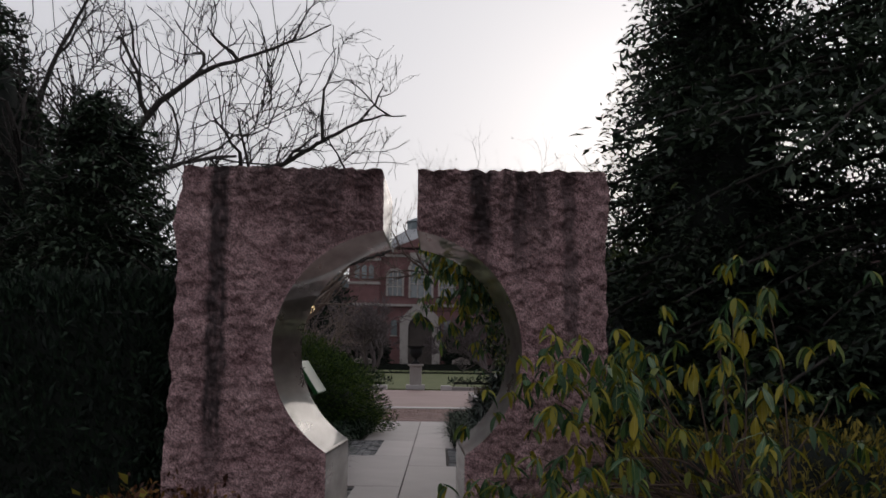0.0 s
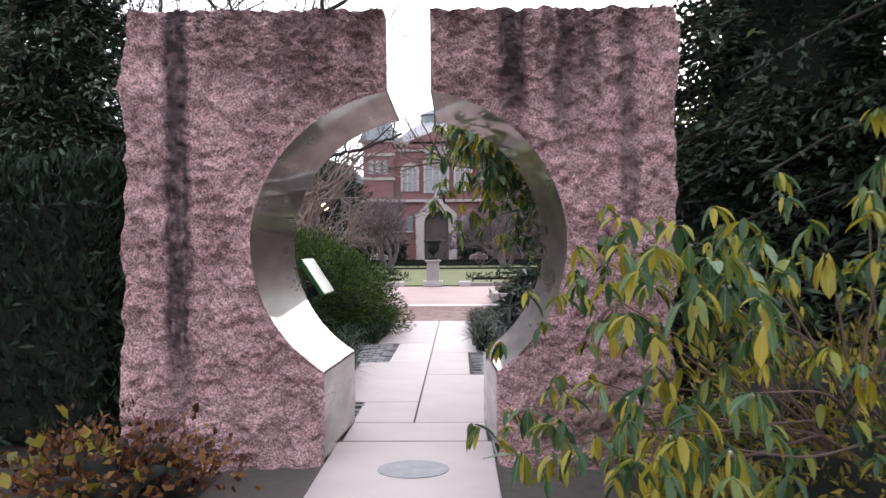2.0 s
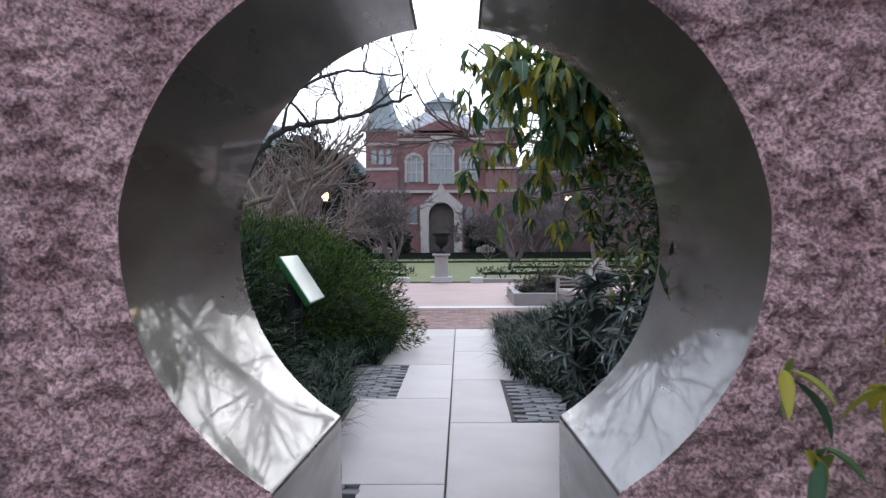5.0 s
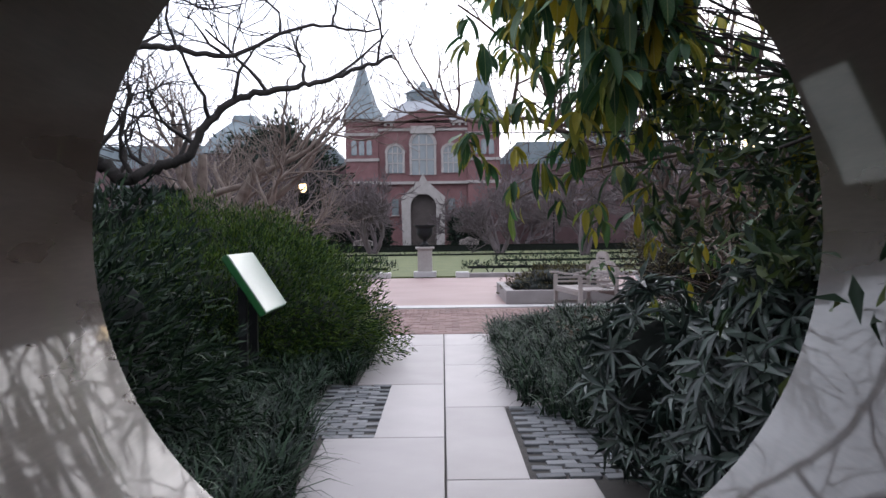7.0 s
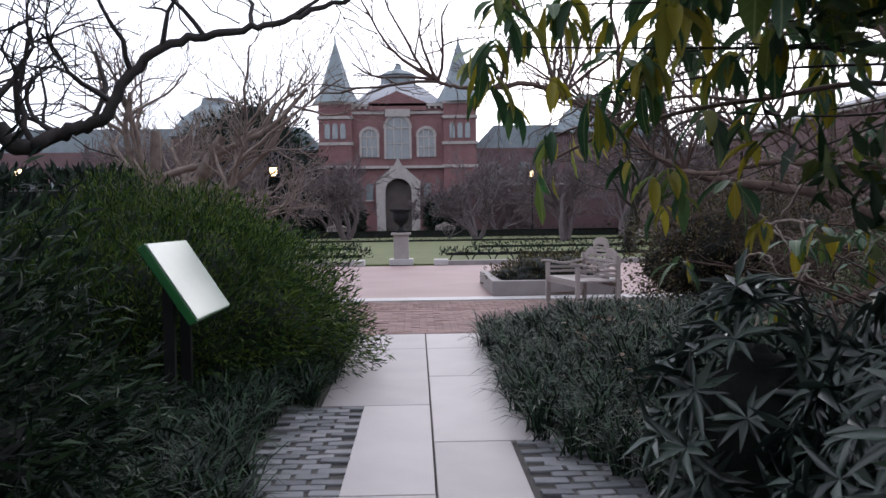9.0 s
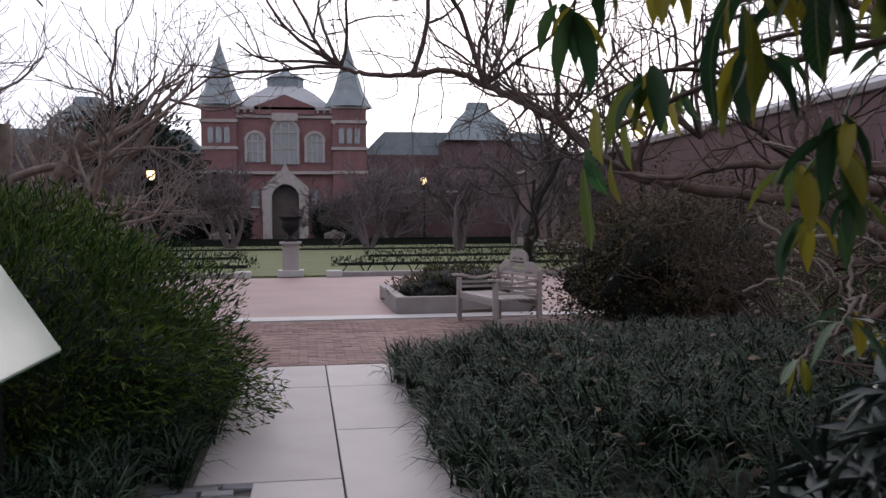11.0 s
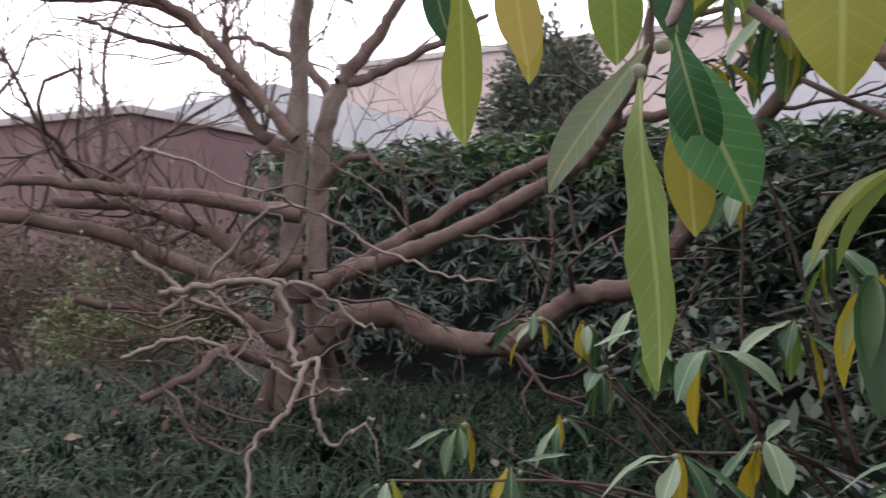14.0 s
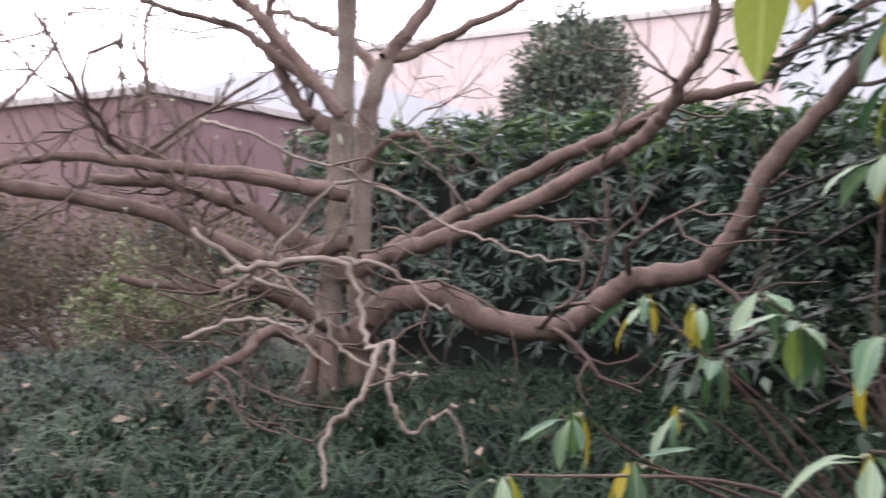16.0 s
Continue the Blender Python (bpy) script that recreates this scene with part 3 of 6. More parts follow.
def street_lamp(m, high):
    th = tagged(empty("street_lamp"), "lit globe lamp on a black iron post", "lamp post", "garden lamps")
    part("post", lathe([(0.16, 0), (0.16, 0.25), (0.11, 0.35), (0.09, 0.8), (0.06, 0.9), (0.05, high - 0.75), (0.09, high - 0.7), (0.06, high - 0.6)], 12), IRON, th, smooth=True)
    part("globe", lathe([(0.10, high - 0.6), (0.20, high - 0.48), (0.23, high - 0.3), (0.20, high - 0.14)], 16), GLOBE, th, "glowing warm lamp glass", smooth=True)
    part("cap", lathe([(0.26, high - 0.14), (0.20, high - 0.06), (0.05, high)], 16), IRON, th, smooth=True)
    th.matrix_world = m
    return th


street_lamp(pose(7.9, 72, 0), 4.9)
street_lamp(pose(-8.6, 58, 0), 4.5)
street_lamp(pose(10.8, 38.3, 0), 4.9)
street_lamp(pose(-23.2, 59, 0), 4.6)


# ---- the red museum across the lawn ----
def arch_outline(cx, half, z0, spring, n=10):
    pts = [(cx - half, z0), (cx + half, z0), (cx + half, spring)]
    pts += [(cx + half * math.cos(a), spring + half * math.sin(a)) for a in np.linspace(0, math.pi, n)[1:-1]]
    return pts + [(cx - half, spring)]


def arched_window(parent, cx, half, z0, spring, y):
    w = part("window", prism(arch_outline(cx, half, z0, spring), 0.2), GLASS_DARK, parent, "tall arched window", m=Matrix.Translation((0, y, 0)))
    bm = bmesh.new()
    n = 16
    for i in range(n):
        a0, a1 = math.pi * i / n, math.pi * (i + 1) / n
        am = (a0 + a1) / 2
        add_box(bm, 0, 0, 0, half * math.pi / n * 1.25, 0.3, 0.32, 0, Matrix.Translation((cx + (half + 0.12) * math.cos(am), -0.05, spring + (half + 0.12) * math.sin(am))) @ Matrix.Rotation(-(am - math.pi / 2), 4, "Y"))
    for s in (-1, 1):
        add_box(bm, cx + s * (half + 0.1), -0.05, (z0 + spring) / 2, 0.24, 0.3, spring - z0)
    part("window_frame", bm, TRIM, w)
    bm = bmesh.new()
    for x in (-0.33, 0.33):
        add_box(bm, cx + x * half, -0.06, (z0 + spring + half * 0.8) / 2, 0.12, 0.12, spring + half * 0.8 - z0)
    add_box(bm, cx, -0.06, spring, 2 * half - 0.1, 0.1, 0.14)
    add_box(bm, cx, -0.06, (z0 + spring) / 2, 2 * half - 0.1, 0.1, 0.1)
    part("mullions", bm, TRIM, w)
    return w


def museum():
    th = tagged(empty("museum_building", Matrix.Translation((-2.4, 100, 0))), "Victorian red brick museum with twin spired towers", "building")
    bm = bmesh.new()
    add_box(bm, 0, 4, 6.6, 9.6, 8, 13.2)
    part("wall", bm, BRICK_RED, th)
    part("gable", prism([(-3.0, 12.6), (3.0, 12.6), (3.0, 13.4), (0, 14.6), (-3.0, 13.4)], 0.6), BRICK_RED, th, m=Matrix.Translation((0, -0.35, 0)))
    for z, s, d in ((13.2, 9.9, 0.35), (12.4, 9.8, 0.2), (6.75, 9.9, 0.5)):
        part("cornice", box(0, -d / 2, z, s, d, 0.28), TRIM, th, "pale stone cornice band")
    for k in range(15):
        part("corbel", box(-4.6 + k * 0.657, -0.15, 12.95, 0.25, 0.3, 0.3), TRIM, th)
    part("name_panel", box(0, -0.38, 12.35, 2.6, 0.1, 0.8, 0.03), TRIM, th)
    roof = lathe([(5.6, 13.3), (4.7, 14.3), (3.2, 15.4), (2.0, 16.1)], 8)
    bmesh.ops.rotate(roof, verts=roof.verts, cent=(0, 0, 0), matrix=Matrix.Rotation(radians(22.5), 3, "Z"))
    part("roof", roof, WHITE_WALL, th, "pale blue-grey domed metal roof", m=Matrix.Translation((0, 5.2, 0)) @ Matrix.Diagonal((1.0, 0.85, 1, 1)))
    part("cupola", lathe([(1.9, 16.0), (1.9, 16.9), (2.2, 17.0), (1.5, 17.4), (0.5, 17.7), (0.2, 18.4)], 8), SLATE, th, m=Matrix.Translation((0, 5.2, 0)))
    for cx, half, z0, spr in ((0, 1.2, 7.6, 10.8), (-2.95, 0.8, 7.8, 9.9), (2.95, 0.8, 7.8, 9.9)):
        arched_window(th, cx, half, z0, spr, -0.12)
    for x in (-3.0, -1.9, 1.9, 3.0):
        w = part("window", box(x, -0.05, 4.2, 0.7, 0.2, 1.7), GLASS_DARK, th)
        part("window_sill", box(x, -0.12, 3.3, 0.9, 0.3, 0.15), TRIM, w)
    # the stone portal
    bm = prism([(-2.2, 0), (-1.35, 0), (-1.35, 4.2)] + [(1.35 * math.cos(a), 4.2 + 1.35 * math.sin(a)) for a in np.linspace(math.pi, 0, 14)[1:-1]] + [(1.35, 4.2), (1.35, 0), (2.2, 0), (2.3, 5.2), (0.4, 6.9), (0, 7.7), (-0.4, 6.9), (-2.3, 5.2)], 1.6)
    part("portal", bm, TRIM, th, "gabled pale stone portal arch", m=Matrix.Translation((0, -1.4, 0)))
    part("door", box(0, -0.15, 2.8, 2.7, 0.2, 5.6), DARK_DOOR, th, "dark double door in deep shade")
    for s, high in ((-1, 13.4), (1, 13.4)):
        tw = part("tower", box(s * 6.45, 1.2, high / 2, 3.4, 3.4, high), BRICK_RED, th)
        for z in (13.4, 11.9, 9.2, 6.8):
            part("stone_band", box(s * 6.45, 1.2, z, 3.7, 3.7, 0.3), TRIM, tw)
        sp = lathe([(2.5, 13.5), (2.1, 14.2), (1.55, 15.2), (0.12, 19.8), (0.05, 20.6)], 8)
        part("spire", sp, SLATE, tw, "blue-grey slate spire", m=Matrix.Translation((s * 6.45, 1.2, 0)))
        for k in (-0.8, 0, 0.8):
            part("tower_window", prism(arch_outline(s * 6.45 + k, 0.28, 9.7, 11.0, 6), 0.2), GLASS_DARK, tw, m=Matrix.Translation((0, -0.6, 0)))
    for s, x0, x1 in ((-1, 8.2, 42), (1, 8.2, 30)):
        cx = s * (x0 + x1) / 2
        wing = part("wing", box(cx, 6, 4.4, x1 - x0, 8, 8.8), BRICK_DUSK, th)
        part("wing_roof", prism([(cx - (x1 - x0) / 2 - 0.3, 8.8), (cx + (x1 - x0) / 2 + 0.3, 8.8), (cx + (x1 - x0) / 2 - 2, 11.2), (cx - (x1 - x0) / 2 + 2, 11.2)], 8), SLATE, wing, m=Matrix.Translation((0, 2, 0)))
        for k in range(int((x1 - x0) / 3.2)):
            part("wing_window", prism(arch_outline(s * (x0 + 2 + 3.2 * k), 0.75, 4.6, 6.6, 6), 0.2), GLASS_DARK, wing, m=Matrix.Translation((0, 1.9, 0)))
    # corner pavilions with hipped roofs
    for s, x in ((-1, -19.0), (1, 20.0)):
        pv = part("pavilion", box(x, 1.5, 5, 8, 6, 10), BRICK_DUSK, th)
        part("pavilion_roof", lathe([(6.0, 10), (4.2, 12), (2.0, 13.4), (1.7, 14.2)], 4), SLATE, pv, m=Matrix.Translation((x, 1.5, 0)) @ Matrix.Rotation(radians(45), 4, "Z") @ Matrix.Diagonal((0.95, 0.8, 1, 1)))
    return th


museum()


def brick_pavilion():
    th = tagged(empty("brick_pavilion", Matrix.Translation((14.0, 28.4, 0))), "long brown brick pavilion with pale metal roof edge", "building")
    part("wall", box(18, 20, 2.4, 36, 40, 4.8), BRICK_DUSK, th)
    part("coping", box(18, 20, 4.9, 36.3, 40.3, 0.2, 0.03), KERB, th)
    part("roof", prism([(1.5, 5.0), (34.5, 5.0), (28, 7.2), (8, 7.2)], 34), WHITE_WALL, th, "pale metal skylight roof", m=Matrix.Translation((0, 2.5, 0)))
    part("base_course", box(18, 20, 0.25, 36.25, 40.25, 0.5, 0.02), KERB, th)


brick_pavilion()
tagged(part("wall_garden", box(17, 78, 1.95, 27, 0.5, 3.9), BRICK_DUSK), "long low brown brick garden wall", "wall", kind="structure")
tagged(part("trim_wall_coping", box(17, 78, 3.98, 27.2, 0.7, 0.16, 0.02), KERB), "pale stone wall coping", "coping", kind="structure")


def side_building(name, x, y, w, d, h, mat, label, step):
    th = tagged(empty(name, Matrix.Translation((x, y, 0))), label, "building")
    part("wall", box(0, 0, h / 2, w, d, h), mat, th)
    part("cornice", box(0, 0, h + 0.15, w + 0.6, d + 0.6, 0.5, 0.08), TRIM, th)
    yy = -d / 2 + step / 2
    while yy < d / 2 - 0.5:
        for z in (2.4, 6.2, 10.0):
            if z + 1.2 < h:
                wd = part("window", box(-w / 2 - 0.02, yy, z, 0.1, 1.3, 2.1), GLASS_DARK, th)
                part("window_frame", box(-w / 2 - 0.06, yy, z + 1.15, 0.14, 1.6, 0.2), TRIM, wd)
        yy += step
    return th


side_building("sandstone_building", 66, 34, 12, 46, 17.5, PALE_WALL, "long pale pink stone building beyond the hedge", 4.2)
side_building("white_pavilion", 27, 13.3, 6, 5.4, 11.0, WHITE_WALL, "weathered white plastered pavilion behind the hedge", 30.0)

# ---- brick crosswalk, piece by piece ----
def brick_walk():
    me = bpy.data.meshes.new("brick")
    bm = box(0, 0, -0.012, 0.196, 0.096, 0.03, 0.004)
    bm.to_mesh(me)
    bm.free()
    me.materials.append(BRICK_PAVE)
    r = random.Random(8)
    V, Fq = [], []
    quad = np.array([(0, 1, 2, 3), (4, 5, 1, 0), (5, 6, 2, 1), (6, 7, 3, 2), (7, 4, 0, 3)])
    made = 0
    for j in range(41):
        y = 18.52 + 0.1 * j
        for i in range(-26, 26):
            x = -0.3 + 0.2 * i + 0.1 * (j % 2)
            z = r.uniform(-0.004, 0.003)
            if -1.35 < x < 0.75 and y < 21.3 and made < 290:
                ob = new("brick", me)
                ob.matrix_basis = pose(x, y, z, r.uniform(-0.7, 0.7), r.uniform(-0.7, 0.7), r.uniform(-0.6, 0.6))
                ob.parent = walk_bed
                made += 1
            else:
                o, a, c = len(V), 0.097, 0.047
                V += [(x - a, y - c, z + 0.003), (x + a, y - c, z + 0.003), (x + a, y + c, z + 0.003), (x - a, y + c, z + 0.003)]
                V += [(x - a, y - c, z - 0.02), (x + a, y - c, z - 0.02), (x + a, y + c, z - 0.02), (x - a, y + c, z - 0.02)]
                Fq += [tuple(q + o) for q in quad]
    ob = raw("brick_field", V, np.array(Fq), BRICK_ISLE, walk_bed, "pink paving bricks laid in rows")
    ob["kind"] = "stuff"


brick_walk()


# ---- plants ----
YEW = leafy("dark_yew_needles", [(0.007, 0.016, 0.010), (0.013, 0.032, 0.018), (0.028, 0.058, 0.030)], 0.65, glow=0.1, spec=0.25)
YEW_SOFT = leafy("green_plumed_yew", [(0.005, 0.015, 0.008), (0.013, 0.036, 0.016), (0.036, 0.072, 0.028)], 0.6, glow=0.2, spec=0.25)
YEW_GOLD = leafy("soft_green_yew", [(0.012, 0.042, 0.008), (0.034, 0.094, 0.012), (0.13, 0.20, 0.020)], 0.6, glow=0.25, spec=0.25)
CONIFER = leafy("blue_black_conifer", [(0.018, 0.036, 0.022), (0.040, 0.072, 0.042), (0.085, 0.130, 0.075)], 0.6, glow=0.15)
LAUREL = leafy("dark_glossy_laurel", [(0.018, 0.048, 0.032), (0.044, 0.098, 0.062), (0.11, 0.185, 0.115)], 0.35, glow=0.12, spec=0.6)
LAUREL_TIP = leafy("fresh_laurel_tips", [(0.04, 0.10, 0.025), (0.08, 0.17, 0.04), (0.14, 0.24, 0.06)], 0.4, glow=0.25)
SILVER_LEAF = leafy("grey_green_narrow_leaf", [(0.012, 0.028, 0.022), (0.031, 0.064, 0.045), (0.115, 0.165, 0.13)], 0.36, glow=0.1, spec=0.7)
STRAP = leafy("lilyturf_blades", [(0.005, 0.015, 0.008), (0.012, 0.036, 0.017), (0.050, 0.098, 0.048)], 0.55, glow=0.12, spec=0.17)
RUSSET = leafy("russet_dying_leaf", [(0.07, 0.022, 0.010), (0.17, 0.06, 0.016), (0.29, 0.14, 0.026)], 0.7, glow=0.25)
YELLOW_WIDE = leafy("yellow_round_leaf", [(0.15, 0.14, 0.02), (0.29, 0.25, 0.025), (0.40, 0.34, 0.05)], 0.6, glow=0.3)
OLIVE = leafy("sparse_olive_leaf", [(0.030, 0.024, 0.010), (0.062, 0.050, 0.017), (0.14, 0.115, 0.032)], 0.6, glow=0.2)
PAPER = leafy("paperbush_leaf", [(0.035, 0.12, 0.040), (0.085, 0.20, 0.055), (0.20, 0.30, 0.04), (0.42, 0.40, 0.035), (0.58, 0.46, 0.03)], 0.5, "object", 0.40, spread=0.85)
PAPER_GREEN = leafy("paperbush_green_leaf", [(0.045, 0.130, 0.060), (0.090, 0.21, 0.085), (0.21, 0.31, 0.18)], 0.5, "object", 0.25, spread=0.85)
PAPER_FAR = leafy("paperbush_foliage", [(0.045, 0.12, 0.045), (0.12, 0.22, 0.07), (0.28, 0.33, 0.06), (0.48, 0.42, 0.04)], 0.5, "island", 0.42)
GREY_GREEN = leafy("grey_green_evergreen_leaf", [(0.05, 0.075, 0.05), (0.11, 0.14, 0.095), (0.19, 0.21, 0.15)], 0.6, glow=0.2)
OCHRE = leafy("ochre_feathery_leaf", [(0.16, 0.15, 0.03), (0.32, 0.27, 0.05), (0.52, 0.40, 0.07)], 0.65, glow=0.3)
# Near-black filler for added plant cores: inner shade put into the colour.
CORE = surface("painted_inner_shade", (0.004, 0.007, 0.005), (0.012, 0.018, 0.012), 8, 0.95, 0.6, 60)


def lump(center, radii, seed, amp=0.14, floor=0.0, detail=4):
    """A rounded, uneven closed body, for the dark plant cores and the buds."""
    bm = bmesh.new()
    bmesh.ops.create_icosphere(bm, subdivisions=detail, radius=1.0)
    for v in bm.verts:
        d = 1 + amp * noise.fractal(v.co * 2.2 + Vector((seed, 0, 0)), 1.0, 2.0, 3)
        v.co = Vector((v.co.x * radii[0] * d + center[0], v.co.y * radii[1] * d + center[1], max(floor, v.co.z * radii[2] * d + center[2])))
    return bm


def shell(center, radii, n, r, amp=0.14, seed=0.0, inner=0.82, floor=0.03):
    """Points in the outer skin of a lump, with outward normals."""
    d = unit(r.normal(size=(n, 3)))
    k = np.array([1 + amp * noise.fractal(Vector(q) * 2.2 + Vector((seed, 0, 0)), 1.0, 2.0, 3) for q in d])
    k *= r.uniform(inner, 1.06, n)
    P = d * np.array(radii) * k[:, None] + np.array(center)
    N = unit(d / np.array(radii))
    ok = P[:, 2] > floor
    return P[ok], N[ok]


def mound_shrub(name, label, center, radii, n, mat, size, seed, template=LEAF_LOW, droop=0.2, up=0.3, width=0.28, category="shrub", amp=0.16, body=0.84, inner=0.82):
    r = np.random.default_rng(seed)
    th = tagged(empty(name, Matrix.Translation((center[0], center[1], 0))), label, category)
    off = np.array((0, 0, center[2]))
    if body:
        part("shade_core", lump(off, np.array(radii) * body, seed, amp), CORE, th, smooth=True)
    P, N = shell(off, radii, n, r, amp, seed, inner)
    D = N + r.normal(size=P.shape) * 0.55 + np.array((0, 0, up - droop))
    L = r.uniform(0.6, 1.3, len(P)) * size
    V, Fq = leaves(template, P, D, N + r.normal(size=P.shape) * 0.5, L, L * width)
    ob = raw("foliage", V, Fq, mat, th)
    ob["kind"] = "stuff"
    return th


def box_hedge(name, label, x0, x1, y0, y1, z1, n, mat, size, seed, template=LEAF_LOW, width=0.3, up=0.6, tip=None):
    r = np.random.default_rng(seed)
    th = tagged(empty(name, Matrix.Translation(((x0 + x1) / 2, (y0 + y1) / 2, 0))), label, "hedge")
    sx, sy = (x1 - x0) / 2, (y1 - y0) / 2
    part("shade_core", box(0, 0, (z1 - 0.28) / 2, 2 * sx - 0.56, 2 * sy - 0.56, z1 - 0.28, 0.12), CORE, th)
    area = np.array([2 * sy * z1, 2 * sy * z1, 2 * sx * z1, 2 * sx * z1, 4 * sx * sy])
    f = r.choice(5, n, p=area / area.sum())
    u, v, dep = r.uniform(-1, 1, n), r.uniform(0, 1, n), r.uniform(0, 0.32, n)
    P, N = np.zeros((n, 3)), np.zeros((n, 3))
    for k, (ax, s) in enumerate(((0, -1), (0, 1), (1, -1), (1, 1))):
        m = f == k
        ext, oth = (sx, sy) if ax == 0 else (sy, sx)
        P[m, ax], P[m, 1 - ax], P[m, 2] = s * (ext - dep[m]), u[m] * oth, v[m] * z1
        N[m, ax] = s
    m = f == 4
    P[m] = np.stack([u[m] * sx, r.uniform(-1, 1, m.sum()) * sy, z1 - dep[m]], 1)
    N[m, 2] = 1
    lumps = np.array([noise.fractal(Vector(q) * 1.3 + Vector((seed, 3, 0)), 1.0, 2.0, 3) for q in P])
    P += N * (lumps * 0.12)[:, None]
    D = N * 0.7 + r.normal(size=P.shape) * 0.5 + np.array((0, 0, up))
    if tip:
        # leaves in drooping whorls at the shoot ends
        each = 7
        # Low leaves are left out; the near-black core shows there as painted shade.
        keep = P[:, 2] > 0.45 + 0.25 * r.random(n)
        P, N, n = P[keep], N[keep], int(keep.sum())
        P, N = np.repeat(P[:n // each], each, 0), np.repeat(N[:n // each], each, 0)
        n = len(P)
        axis = unit(N + np.repeat(r.normal(size=(n // each, 3)) * 0.3, each, 0) + np.array((0, 0, 0.35)))
        D = axis * r.uniform(-0.1, 0.5, n)[:, None] + unit(np.cross(axis, r.normal(size=P.shape))) * 0.9 - np.array((0, 0, 0.3))
        N = axis
    L = r.uniform(0.6, 1.3, n) * size
    hi = (P[:, 2] > z1 - 0.45) & (r.random(n) < 0.5) if tip else np.zeros(n, bool)
    for nm, sel, mt in (("foliage", ~hi, mat), ("young_shoot_mass", hi, tip)):
        if sel.any():
            V, Fq = leaves(template, P[sel], D[sel], N[sel] + r.normal(size=P[sel].shape) * 0.5, L[sel], L[sel] * width)
            ob = raw(nm, V, Fq, mt, th)
            ob["kind"] = "stuff"
    return th


def grow(start, way, length, radius, depth, r, out, kink=0.22, fork=(2, 4), shrink=0.68, lift=0.08, seg=7, side=None, tips=None):
    """Grows a bare branch and its forks into out[depth]."""
    p, d = np.array(start, float), unit(np.array(way, float))
    pts, n = [p.copy()], seg if depth > 0 else 4
    for i in range(n):
        d = unit(d + r.normal(size=3) * kink + np.array((0, 0, lift)))
        p = p + d * length / n
        pts.append(p.copy())
    pts = np.array(pts)
    out.setdefault(depth, []).append((pts, np.linspace(radius, radius * 0.45, len(pts))))
    if depth == 0:
        if tips is not None:
            tips.append((pts[-1], d))
        return
    for k in range(r.integers(fork[0], fork[1] + 1) + (1 if depth > 1 else 2)):
        t = r.uniform(0.25, 1.0)
        i = min(int(t * n), n - 1)
        base = pts[i] + (pts[i + 1] - pts[i]) * (t * n - i if t < 1 else 1)
        axis = unit(pts[i + 1] - pts[i])
        sp = unit(np.cross(axis, r.normal(size=3)))
        grow(base, axis * 0.75 + sp * r.uniform(0.5, 1.0), length * shrink * r.uniform(0.7, 1.15), radius * (1 - 0.5 * t) * 0.62, depth - 1, r, out, kink, fork, shrink, lift, seg, side, tips)


def bare_tree(name, label, x, y, height, radius, seed, mat=BARK_DARK, depth=4, stems=1, fork=(2, 4), lean=(0, 0), kink=0.2, first=0.4, least=0.006, spread=0.5, seg=7):
    r = np.random.default_rng(seed)
    th = tagged(empty(name, Matrix.Translation((x, y, 0))), label, "tree")
    out = {}
    for s in range(stems):
        a = r.uniform(0, 6.28)
        sp = 0.0 if stems == 1 else spread
        grow((0.12 * math.cos(a) * (stems > 1), 0.12 * math.sin(a) * (stems > 1), -0.05), (sp * math.cos(a) + lean[0], sp * math.sin(a) + lean[1], 1.0), height * first, radius, depth, r, out, kink, fork, 0.72, 0.1, seg)
    out = {k: [(p, np.maximum(q, least)) for p, q in v] for k, v in out.items()}
    V, Fq = tubes(out[depth], 9)
    raw("trunk", V, Fq, mat, th, smooth=True)
    rest = [p for k in out if k != depth and k > 1 for p in out[k]]
    V, Fq = tubes(rest, 5)
    raw("limb_mass", V, Fq, mat, th, smooth=True)["kind"] = "stuff"
    V, Fq = tubes([p for k in (0, 1) for p in out.get(k, [])], 3)
    ob = raw("crown", V, Fq, mat, th)
    ob["kind"] = "stuff"
    return th


